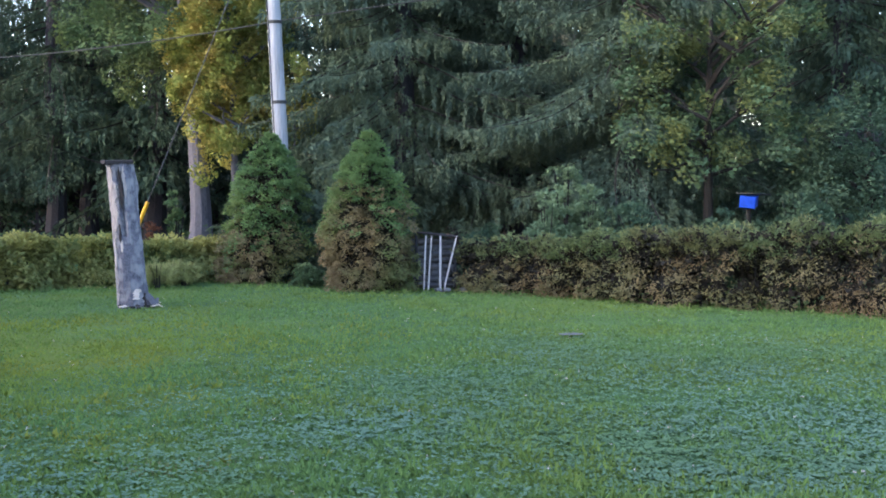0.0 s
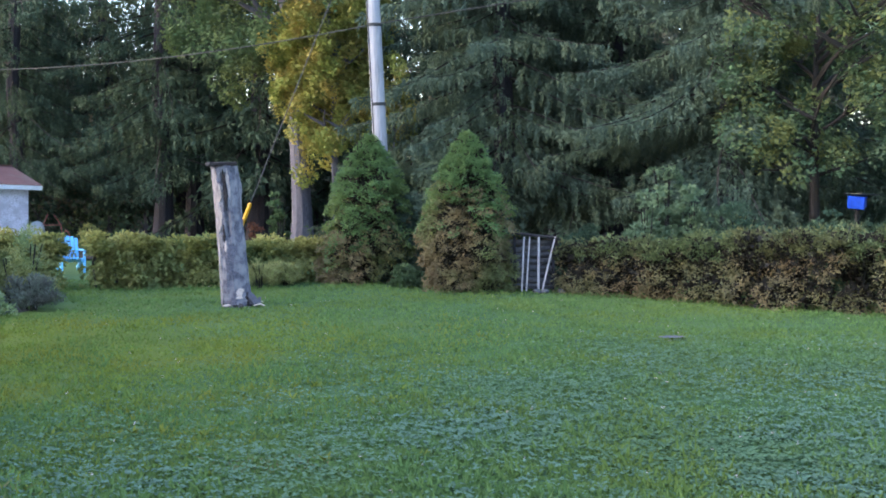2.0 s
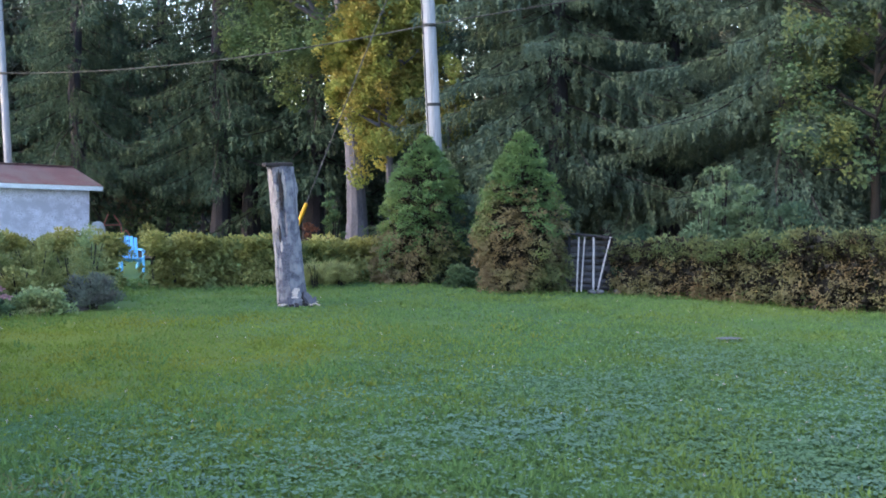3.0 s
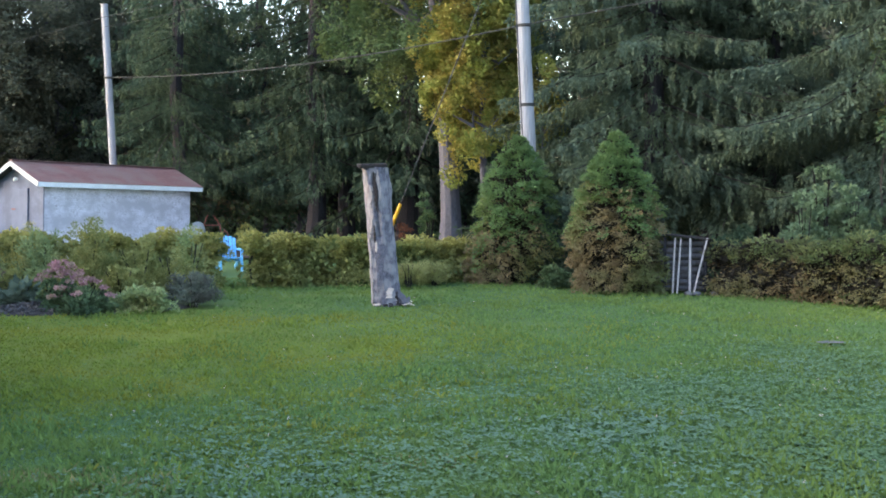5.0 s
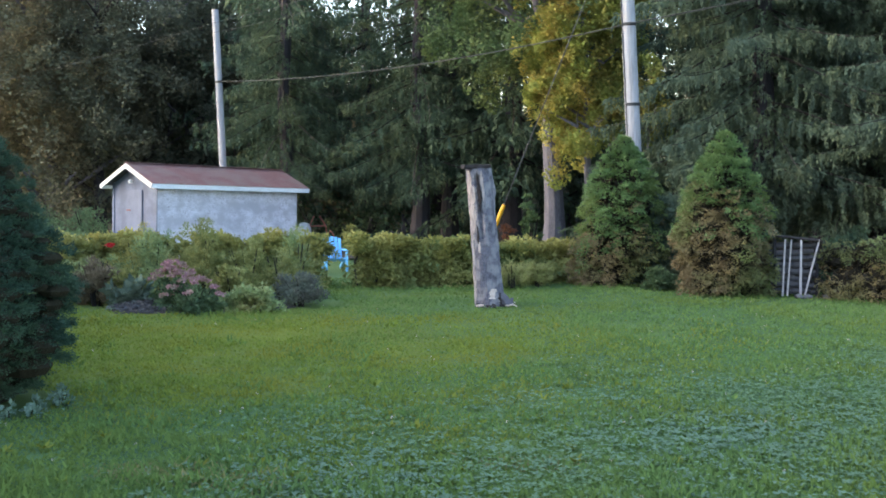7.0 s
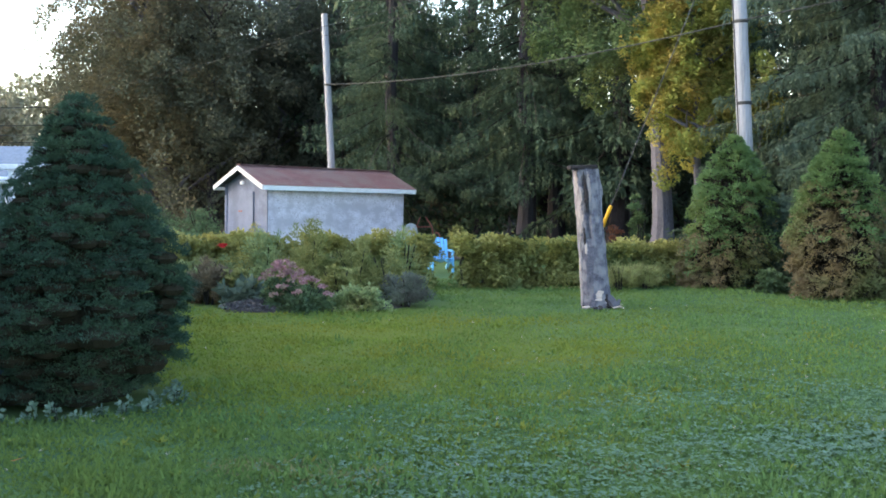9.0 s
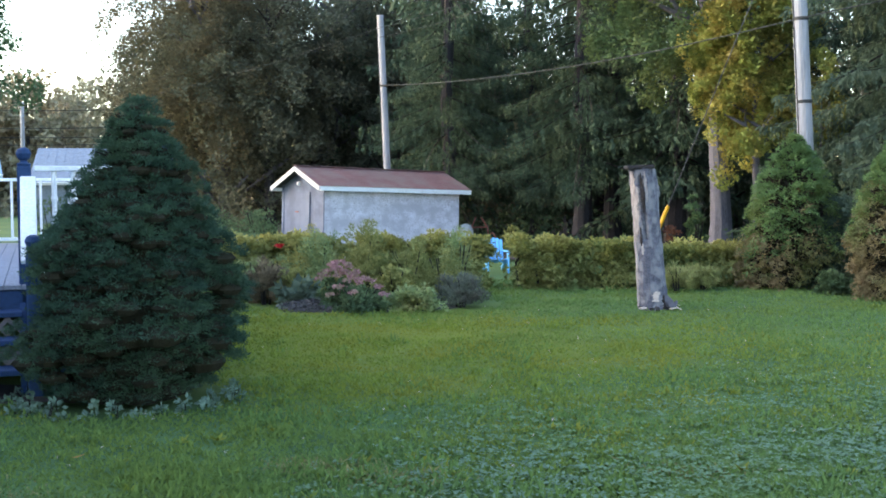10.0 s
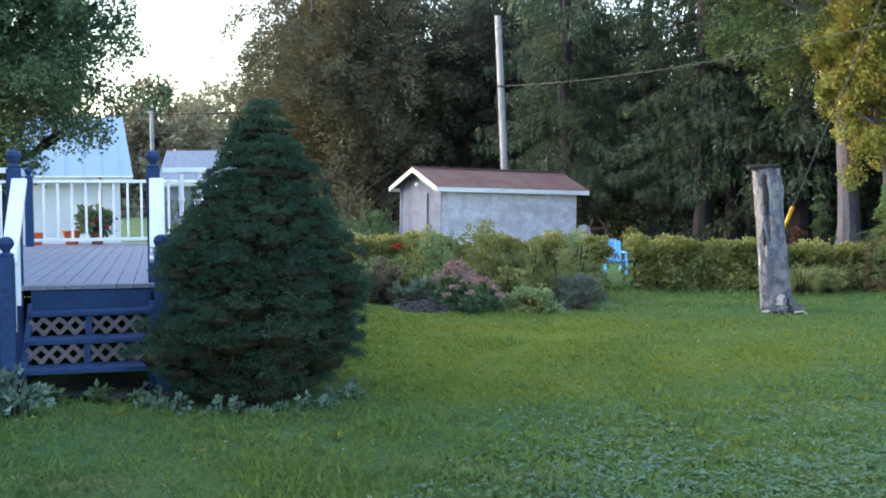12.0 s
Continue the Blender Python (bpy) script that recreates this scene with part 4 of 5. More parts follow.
# ---- flower bed ----
def soil_mound(x, y, rx, ry, high):
    """A low heap of crumbly dark soil."""
    rings, n, v = 10, 48, []
    for i in range(rings + 1):
        for k in range(n):
            w, q = 2 * math.pi * k / n, i / rings
            px, py = rx * q * math.cos(w) * (1 + 0.15 * math.sin(3 * w + 1)), ry * q * math.sin(w)
            crumbs = 0.05 * noise.noise((px * 7, py * 7, 0)) + 0.02 * noise.noise((px * 19, py * 19, 4))
            v.append((px, py, (high * (1 - q * q) + crumbs * (1.2 - q)) if i < rings else -0.03))
    f = [(i * n + k, (i + 1) * n + k, (i + 1) * n + (k + 1) % n, i * n + (k + 1) % n) for i in range(rings) for k in range(n)]
    ob = part("flower_bed_soil", (v, f), M_MULCH)
    ob.location = (x, y, 0.0)
    return tagged(ob, "dark mulched soil of the flower bed", "flower bed", kind="structure")


soil_mound(-3.65, 15.2, 1.15, 0.95, 0.1)
soil_mound(-4.38, 14.72, 0.5, 0.42, 0.09)
r6 = np.random.default_rng(6)
w6, k6 = r6.uniform(0, 6.28, 420), np.sqrt(r6.uniform(0, 1, 420))
chip_at = np.stack([-4.38 + 0.5 * k6 * np.cos(w6), 14.72 + 0.42 * k6 * np.sin(w6), 0.025 + 0.09 * (1 - k6 ** 2)], -1)
chip_way = np.stack([r6.normal(size=420), r6.normal(size=420), r6.uniform(0, 0.8, 420)], -1)
M_CHIP = mat("wet_dark_bark_mulch", (0.050, 0.052, 0.062), (0.016, 0.016, 0.020), scale=30, rough=0.5, bump=0.5, spec=0.5)
tagged(part("mulch_chips", leaf_mesh("mulch_chips", chip_at, chip_way, r6.uniform(0.03, 0.08, 420), 0.03, M_CHIP, r6, fold=0.3), None), "dark bark mulch chips on the bed's soil", "mulch", kind="stuff")
flat_patch("flower_bed_soil", -5.0, 7.95, 0.75, 0.42, 0.03, M_MULCH, "dark soil under the deck stairs", "flower bed", 7)


def flower_heads(parent, seed, name, material, rx, ry, z0, z1, n, size):
    r = np.random.default_rng(seed)
    w, k = r.uniform(0, 6.28, n), np.sqrt(r.uniform(0, 1, n))
    c = np.stack([np.cos(w) * rx * k, np.sin(w) * ry * k, z1 - (z1 - z0) * k ** 2], -1)
    tagged(part(name, clump_leaves(name, c, np.full(n, size), 26, 0.035, 0.035, material, r, flat=0.35, droop=-0.4), None, parent), kind="stuff")


sedum = shrub("sedum_plant", 131, pose(-3.62, 14.4, 0), "sedum clump with dusty pink flower heads in the bed", "flowers", M_BUSH, 0.44, 0.4, 0.42, 70, 45, 0.06)
flower_heads(sedum, 1, "bloom", M_SEDUM, 0.42, 0.38, 0.2, 0.48, 30, 0.05)
sedum2 = shrub("sedum_plant", 132, pose(-3.98, 14.75, 0), "tall sedum with pink flower heads in the bed", "flowers", M_BUSH, 0.36, 0.36, 0.52, 50, 45, 0.06)
flower_heads(sedum2, 2, "bloom", M_SEDUM, 0.3, 0.3, 0.42, 0.66, 34, 0.05)
shrub("leafy_perennial", 133, pose(-2.95, 14.65, 0), "green leafy perennial in the flower bed", "plant", M_BED, 0.48, 0.42, 0.42, 70, 50, 0.06)
shrub("lavender_bush", 134, pose(-2.38, 15.3, 0), "grey-green wispy bush in the flower bed", "plant", M_LILAC, 0.42, 0.4, 0.52, 90, 60, 0.06, slim=0.22)
shrub("broadleaf_perennial", 135, pose(-4.66, 15.1, 0), "grey-green broad-leaved plant in the flower bed", "plant", M_HOSTA, 0.4, 0.34, 0.4, 30, 14, 0.15)
shrub("tall_perennial", 136, pose(-3.9, 15.9, 0), "tall yellow-green perennial in the flower bed", "plant", M_OLIVE, 0.6, 0.5, 1.2, 150, 70, 0.085, slim=0.22)
shrub("tall_perennial", 137, pose(-4.6, 16.0, 0), "tall green perennial in the flower bed", "plant", M_BED, 0.5, 0.45, 1.12, 110, 70, 0.08, slim=0.25)
shrub("leafy_perennial", 138, pose(-3.2, 15.9, 0), "green perennial in the flower bed", "plant", M_OLIVE, 0.5, 0.4, 1.0, 110, 70, 0.08, slim=0.25)
shrub("leafy_perennial", 139, pose(-5.3, 15.75, 0), "reddish-green perennial at the bed's end", "plant", M_HEDGE_R, 0.45, 0.4, 0.62, 70, 50, 0.065)
shrub("leafy_perennial", 141, pose(-3.3, 15.2, 0), "yellow-green perennial in the flower bed", "plant", M_OLIVE, 0.42, 0.36, 0.66, 80, 50, 0.055)
shrub("leafy_perennial", 142, pose(-4.75, 15.35, 0), "yellow-green perennial in the flower bed", "plant", M_OLIVE, 0.4, 0.34, 0.6, 70, 50, 0.055)
shrub("leafy_perennial", 143, pose(-2.75, 16.0, 0), "olive-green perennial behind the bed", "plant", M_OLIVE, 0.45, 0.4, 0.85, 80, 50, 0.06)
shrub("leafy_perennial", 144, pose(-5.7, 16.0, 0), "green perennial at the bed's end", "plant", M_BED, 0.45, 0.4, 0.75, 80, 50, 0.06)
shrub("wispy_perennial", 145, pose(-4.95, 16.35, 0), "wispy yellow-green perennial behind the bed", "plant", M_OLIVE_TOP, 0.5, 0.35, 1.15, 70, 60, 0.09, slim=0.16)
shrub("wispy_perennial", 146, pose(-2.6, 16.5, 0), "wispy green perennial behind the bed", "plant", M_BED, 0.45, 0.35, 1.08, 60, 60, 0.09, slim=0.16)
shrub("wispy_perennial", 147, pose(-5.25, 15.35, 0), "wispy reddish-green perennial at the bed's end", "plant", leaf_mat("reddish_wispy_leaves", (0.150, 0.120, 0.085), dark=(0.090, 0.085, 0.060)), 0.42, 0.35, 0.72, 60, 55, 0.08, slim=0.2)
M_PALEGRASS = leaf_mat("pale_grass_leaves", (0.240, 0.260, 0.110), dark=(0.170, 0.190, 0.085))
shrub("ornamental_grass", 148, pose(0.68, 18.15, 0), "pale green clump of arching grass before the hedge", "plant", M_PALEGRASS, 0.36, 0.3, 0.5, 50, 60, 0.1, slim=0.1)
shrub("ornamental_grass", 149, pose(1.15, 18.6, 0), "pale green clump of arching grass before the hedge", "plant", M_PALEGRASS, 0.3, 0.28, 0.45, 40, 60, 0.1, slim=0.1)
rose = shrub("rose_bush", 140, pose(-5.35, 16.35, 0), "rose bush with one red flower in the bed", "flowers", M_BED, 0.35, 0.3, 0.75, 50, 45, 0.06)
flower_heads(rose, 5, "flower", M_RED, 0.05, 0.04, 0.77, 0.80, 3, 0.045)


# ---- stump post ----
def stump():
    t = thing("tree_stump", pose(0.28, 15.4, 0), "tall weathered tree stump with peeling bark and a board on top", "tree stump")
    r = np.random.default_rng(7)
    sides, rows = 84, 90
    v, f = [], []
    for i in range(rows):
        z = -0.06 + 1.97 * i / (rows - 1)
        q = max(z, 0) / 1.9
        cx = -0.17 * q
        rad = 0.192 - 0.016 * q + 0.022 * math.exp(-z * 7)
        for k in range(sides):
            w = 2 * math.pi * k / sides
            n1 = noise.noise((math.cos(w) * 1.6, math.sin(w) * 1.6, z * 1.2))
            n2 = noise.noise((math.cos(w) * 6, math.sin(w) * 6, z * 2.5 + 9))
            dent = -0.05 * math.exp(-((w - 4.55) / 0.16) ** 2) * (1 if 0.95 < z < 1.8 else 0)
            knob = 0.03 * math.exp(-((w - 0.2) / 0.5) ** 2 - ((z - 1.62) / 0.1) ** 2)
            rr_ = rad * (1 + 0.09 * n1 + 0.05 * n2 + 0.05 * noise.noise((math.cos(w) * 9, math.sin(w) * 9, z * 3)) + 0.05 * noise.noise((math.cos(w) * 18, math.sin(w) * 18, z * 9))) + dent + knob
            v.append((cx + rr_ * math.cos(w), rr_ * math.sin(w), z))
    for i in range(rows - 1):
        for k in range(sides):
            k2 = (k + 1) % sides
            f.append((i * sides + k, i * sides + k2, (i + 1) * sides + k2, (i + 1) * sides + k))
    f.append(tuple(range((rows - 1) * sides, rows * sides)))
    part("trunk", (v, f), M_STUMP, t)

    def skin(w, z):
        q = max(z, 0) / 1.9
        n1 = noise.noise((math.cos(w) * 1.6, math.sin(w) * 1.6, z * 1.2))
        n2 = noise.noise((math.cos(w) * 6, math.sin(w) * 6, z * 2.5 + 9))
        return q, (0.192 - 0.016 * q + 0.022 * math.exp(-z * 7)) * (1 + 0.09 * n1 + 0.05 * n2)

    def patch(name, mid, half, z0, z1, material, grow, ragged, label, drift=0.0, taper=0.5):
        """A ragged strip of bare or rotten wood that lies on the trunk, narrowing to its ends."""
        pv, pf = [], []
        nz, nw = 40, 9
        for i in range(nz):
            s_ = i / (nz - 1)
            z = z0 + (z1 - z0) * s_
            full = max(0.04, math.sin(math.pi * min(max(s_, 0.001), 0.999)) ** taper)
            lo = mid + drift * (s_ - 0.5) - half * full * (1 + ragged * (1.4 * noise.noise((z * 9, mid, 3)) + noise.noise((z * 38, mid, 5))))
            hi = mid + drift * (s_ - 0.5) + half * full * (1 + ragged * (1.4 * noise.noise((z * 9, mid, 13)) + noise.noise((z * 38, mid, 15))))
            for k in range(nw):
                w = lo + (hi - lo) * k / (nw - 1)
                q, rad = skin(w, z)
                g = -0.012 if k in (0, nw - 1) or i in (0, nz - 1) else grow + 0.006 * noise.noise((w * 8, z * 6, 1))
                pv.append((-0.17 * q + (rad + g) * math.cos(w), (rad + g) * math.sin(w), z))
        for i in range(nz - 1):
            for k in range(nw - 1):
                pf.append((i * nw + k, i * nw + k + 1, (i + 1) * nw + k + 1, (i + 1) * nw + k))
        part(name, (pv, pf), material, t, label)

    bleached = "bleached bare wood under lost bark"
    patch("bare_wood", 3.85, 0.5, 1.0, 1.89, M_BAREWOOD, 0.014, 0.5, bleached)
    patch("bare_wood", 3.62, 0.25, 0.5, 1.15, M_BAREWOOD, 0.014, 0.6, bleached)
    patch("bare_wood", 3.45, 0.2, 0.02, 0.55, M_BAREWOOD, 0.013, 0.6, bleached)
    patch("bare_wood", 4.25, 0.1, 0.74, 0.9, M_BAREWOOD, 0.013, 0.8, bleached)
    patch("bare_wood", 4.85, 0.12, 1.45, 1.88, M_BAREWOOD, 0.013, 0.8, bleached)
    patch("rotten_split", 4.55, 0.13, 1.3, 1.87, M_ROT, 0.016, 0.7, "dark rotten split", 0.0, 0.7)
    patch("rotten_split", 4.2, 0.08, 0.86, 1.12, M_ROT, 0.016, 0.8, "dark rotten split")
    patch("cut_face", 4.95, 0.33, 0.11, 0.25, M_CUT, 0.016, 0.75, "pale freshly chopped wood", 0.25, 0.22)
    patch("rotten_split", 5.5, 0.22, 0.03, 0.2, M_ROT, 0.02, 0.8, "dark chopped notch")
    bm = box(0.375, 0.37, 0.05, -0.21, 0, 1.935, (1.5, -2, 8), 0.008)
    bmesh.ops.subdivide_edges(bm, edges=bm.edges[:], cuts=2)
    for p in bm.verts:
        p.co.z += 0.008 * noise.noise(p.co * 9)
    part("top_board", bm, M_ROT, t, "dark weathered board")
    chips = []
    for i in range(11):
        a, d = r.uniform(-2.2, 0.6), r.uniform(0.24, 0.36)
        bm = box(r.uniform(0.06, 0.16), r.uniform(0.03, 0.06), r.uniform(0.015, 0.03), math.cos(a) * d, math.sin(a) * d, 0.03, (r.uniform(-20, 20), r.uniform(-25, 25), r.uniform(0, 180)), 0.006)
        chips.append(bm)
    for i, bm in enumerate(chips):
        chip = part("bark_chip", bm, M_CUT if i % 3 == 0 else M_ROT)
        chip.location = (0.28, 15.4, 0.0)
        tagged(chip, "chip of bark and wood beside the stump", "wood chip", "wood chips at the stump")
    flare = merge([tube([(0.12, -0.1, 0.2), (0.19, -0.13, 0.1), (0.27, -0.15, -0.02)], [0.05, 0.06, 0.05], 8, 0.25, 3), tube([(0.24, -0.1, -0.02), (0.27, -0.12, 0.06), (0.3, -0.1, 0.12)], [0.05, 0.04, 0.015], 7, 0.3, 4)])
    part("root_flare", flare, M_BARK_PALE, t)


stump()


# ---- poles and wires ----
def utility_pole(m, label, height, r0, r1, lean, bands):
    t = thing("utility_pole", m, label, "utility pole", "utility poles")
    n = 14
    part("pole", tube([(lean[0] * i / (n - 1), lean[1] * i / (n - 1), -0.3 + (height + 0.3) * i / (n - 1)) for i in range(n)], [r0 + (r1 - r0) * i / (n - 1) for i in range(n)], 16, 0.01), M_POLE, t)
    for z in bands:
        q = z / height
        x, y, r = lean[0] * q, lean[1] * q, r0 + (r1 - r0) * q + 0.008
        part("band", tube([(x, y, z - 0.03), (x + lean[0] * 0.005, y, z + 0.03)], [r, r], 16), M_WIRE, t)
    q = 0.1
    part("ground_wire", tube([(lean[0] * s - r0 * 0.9, -r0 * 0.55 + 0.02 * s, height * s) for s in (0.02, 0.3, 0.6, 0.97)], [0.012] * 4, 5), M_WIRE, t)
    return t


POLE_A, POLE_B = Vector((3.125, 20.43, 0)), Vector((-6.47, 29.35, 0))
LEAN_A, LEAN_B = (-0.415, 0.0), (-0.26, 0.0)
utility_pole(pose(*POLE_A), "weathered grey wooden utility pole leaning beside cedars", 7.6, 0.143, 0.122, LEAN_A, (3.165, 4.61))
utility_pole(pose(*POLE_B), "grey wooden utility pole leaning behind the shed", 6.36, 0.105, 0.09, LEAN_B, (4.47,))


def on_pole(p, lean, h, z):
    return Vector((p.x + lean[0] * z / h, p.y + lean[1] * z / h - 0.16, z))


def cable(a, b, sag, r, label, m=M_WIRE):
    pts = []
    for i in range(17):
        s = i / 16
        q = Vector(a).lerp(Vector(b), s)
        pts.append((q.x, q.y, q.z - sag * 4 * s * (1 - s)))
    return tagged(part("cable", tube(pts, [r] * 17, 6), m), label, "cable", "overhead cables")


tie_a, tie_b = on_pole(POLE_A, LEAN_A, 7.6, 4.61), on_pole(POLE_B, LEAN_B, 6.36, 4.47)
cable(tie_b, tie_a, 0.25, 0.0115, "black overhead cable strung between two poles")
cable(tie_a, tie_a + Vector((13.8, -7.75, 1.8)), 0.03, 0.0115, "black overhead cable running on from the pole")
top_a, top_b = on_pole(POLE_A, LEAN_A, 7.6, 7.36), on_pole(POLE_B, LEAN_B, 6.36, 6.0)
cable(top_b, top_a, 0.3, 0.005, "thin dark upper wire between two poles")
cable(top_b + Vector((0, 0, -0.25)), top_a + Vector((0, 0, -0.4)), 0.3, 0.005, "thin dark upper wire between two poles")
cable(top_b, top_b + Vector((-20, 12, -1.5)), 0.5, 0.005, "thin dark wire running off behind the shed")

# guy wire with a yellow guard
guy = thing("guy_wire", pose(0.07, 20.7, 0), "steel guy wire with a yellow plastic guard anchored in the ground", "guy wire")
foot, head = Vector((0.0, 0.0, -0.05)), on_pole(POLE_A, LEAN_A, 7.6, 6.76) - Vector((0.07, 20.7, 0))
part("wire", tube([foot.lerp(head, s) for s in (0, 0.3, 0.6, 1)], [0.009] * 4, 6), M_GUY, guy)
part("guard", tube([foot.lerp(head, s) for s in (0.136, 0.14, 0.2, 0.204)], [0.03, 0.036, 0.036, 0.03], 12), M_GUARD, guy, "yellow plastic guard")

# ---- wood frame with poles ----
rack = thing("pole_rack", pose(4.95, 16.95, 0, 0, 0, -14), "old grey wooden rack with pale poles leaning on it", "wooden rack")
for dx in (-0.32, 0.3):
    for dy in (0.0, 0.45):
        part("leg", box(0.042, 0.045, 0.86, dx, dy, 0.43, (0, 0, 3), 0.005), M_BARK, rack)
for k in range(4):
    part("top_board", box(0.78, 0.13, 0.02, -0.02, -0.02 + 0.155 * k, 0.875, (0, 6.5, 0), 0.004), M_ROT, rack)
for x0, x1, r in ((-0.17, -0.20, 0.015), (-0.08, -0.13, 0.014), (0.06, 0.06, 0.019), (0.32, 0.12, 0.015)):
    pole = part("wooden_pole", tube([(x1, -0.12, 0.0), ((x0 + x1) / 2, -0.1, 0.45), (x0, -0.07, 0.86)], [r, r * 0.95, r * 0.85], 8), M_POLES)
    pole.matrix_basis = pose(4.95, 16.95, 0, 0, 0, -14)
    tagged(pole, "pale peeled wooden pole leaning on the rack", "wooden pole", "poles on the rack")
for i in range(16):
    y, z, tilt = (0.12, 0.3)[i % 2] + 0.02 * math.sin(i * 5), 0.06 + 0.1 * (i // 2), 0.02 * math.sin(i * 2.7)
    stick = part("firewood_stick", tube([(-0.36 + 0.04 * math.sin(i * 3), y, z - tilt), (0.0, y + 0.02, z), (0.27 + 0.04 * math.cos(i * 4), y, z + tilt)], [0.046, 0.05, 0.042], 7, 0.15, i), M_OLDWOOD)
    stick.matrix_basis = pose(4.95, 16.95, 0, 0, 0, -14)
    tagged(stick, "grey weathered stick stacked under the rack", "firewood", "sticks under the rack")
for i, (x, y) in enumerate(((4.9, 16.62), (5.02, 16.58), (5.28, 16.6))):
    bm = bmesh.new()
    bmesh.ops.create_icosphere(bm, subdivisions=2, radius=0.07)
    for p in bm.verts:
        p.co = p.co * (1 + 0.4 * noise.noise(p.co * 15 + Vector((i, 0, 0))))
        p.co.z *= 0.55
    s = part("stone", bm, M_STONE)
    s.location = (x, y, 0.02)
    tagged(s, "small pale stone at the rack's foot", "stone", "stones at the rack")

# ---- blue tarp in the shrubs ----
bin_ = thing("blue_bin", pose(10.0, 16.0, 0, 0, 0, 10), "bright blue box with dark lid on a post among shrubs", "box")
part("body", box(0.25, 0.26, 0.2, 0, 0, 1.43, (5, -9, 38), 0.012), M_TARP, bin_)
part("lid", box(0.5, 0.34, 0.02, 0.1, 0, 1.55, (0, 2, 12), 0.004), M_WIRE, bin_, "dark board lid")
part("post", box(0.06, 0.06, 1.33, 0, 0, 0.665, (0, 0, 0), 0.008), M_TWIG, bin_)


# ---- shed ----
def shed():
    L, W, H, RISE, OV = 4.02, 1.95, 1.8, 0.4, 0.18
    t = thing("garden_shed", pose(-7.18, 25.15, 0, 0, 1.5, 47), "weathered flake-board garden shed with red-brown shingle roof", "shed")
    th = 0.05
    part("wall", box(L - 0.004, th, H + 0.25, L / 2, th / 2, H / 2 - 0.12), M_OSB, t)
    part("wall", box(L - 0.004, th, H + 0.25, L / 2, W - th / 2, H / 2 - 0.12), M_OSB, t)
    for x in (th / 2, L - th / 2):
        bm = bmesh.new()
        y0, y1 = th + 0.002, W - th - 0.002
        prof = [(y0, -0.25), (y1, -0.25), (y1, H), (W / 2, H + RISE * 0.93), (y0, H)]
        a = [bm.verts.new((x - th / 2, y, z)) for y, z in prof]
        b = [bm.verts.new((x + th / 2, y, z)) for y, z in prof]
        bm.faces.new(a[::-1]), bm.faces.new(b)
        for k in range(5):
            bm.faces.new((a[k], a[(k + 1) % 5], b[(k + 1) % 5], b[k]))
        part("gable_wall", bm, M_OSB_OLD_DARK, t)
    door = part("door", box(0.035, 0.66, 1.62, -0.02, W * 0.48, 0.81, (0, 0, 0), 0.004), M_DOOR, t, "pale weathered door")
    for z in (0.35, 1.15):
        part("hinge", box(0.012, 0.16, 0.03, -0.043, W * 0.48 + 0.25, z), M_RUST, door)
    for y0 in (0.02, W - 0.02):
        part("corner_board", box(0.02, 0.09, H, -0.012, y0, H / 2, (0, 0, 0), 0.003), M_OSB_OLD_DARK, t)
    half = W / 2 + OV
    slope = math.atan2(RISE, W / 2)
    run = half / math.cos(slope)
    LL = L + 2 * OV + 0.1
    for sgn in (-1, 1):
        mid = Matrix.Translation((L / 2, W / 2, H + RISE)) @ Matrix.Rotation(-sgn * slope, 4, "X")
        bm = box(LL, run, 0.03, 0, sgn * run / 2, 0.02)
        bm.transform(mid)
        deck_ob = part("roof_panel", bm, M_OLDWOOD, t)
        n = 9
        for k in range(n):
            y = run - (k + 0.5) * run / n
            bm = box(LL + 0.02, run / n + 0.03, 0.010, 0, sgn * y, 0.046, (-sgn * -1.2, 0, 0))
            bm.transform(mid)
            part("shingle_course", bm, M_ROOF, deck_ob)
        bm = box(LL, 0.03, 0.11, 0, sgn * (run + 0.016), -0.012, (sgn * math.degrees(slope), 0, 0))
        bm.transform(mid)
        part("fascia", bm, M_WHITE, t, "white eaves board")
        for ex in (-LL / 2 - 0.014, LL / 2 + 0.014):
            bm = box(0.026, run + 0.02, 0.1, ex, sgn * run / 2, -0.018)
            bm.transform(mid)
            part("barge_board", bm, M_WHITE_DIM, t, "darkened white gable board")
    part("ridge_cap", box(LL + 0.02, 0.16, 0.02, L / 2, W / 2, H + RISE + 0.06, (0, 0, 0), 0.008), M_ROOF, t)
    part("gable_lamp", lathe([(0.02, 0), (0.05, 0.02), (0.05, 0.07), (0.01, 0.09)], 10), M_WHITE, t).matrix_basis = pose(-0.12, W / 2, H - 0.02)


shed()
drum = thing("plastic_barrel", pose(-4.22, 28.05, 0), "grey plastic barrel standing beside the shed", "barrel")
part("body", lathe([(0.15, 0), (0.18, 0.05), (0.19, 0.4), (0.18, 0.62), (0.13, 0.76), (0.03, 0.8)], 18), M_GREY, drum)
reel = thing("garden_machine", pose(-3.95, 29.0, 0, 0, 0, 30), "rusty red garden implement leaning behind the shed", "implement")
for x in (-0.4, 0.4):
    ring = [(x, 0.34 * math.cos(w), 0.36 + 0.34 * math.sin(w)) for w in np.linspace(0, 2 * math.pi, 19)]
    part("wheel", tube(ring, [0.025] * 19, 6), M_RUST, reel)
part("axle", tube([(-0.42, 0, 0.36), (0.42, 0, 0.36)], [0.025, 0.025], 8), M_RUST, reel)
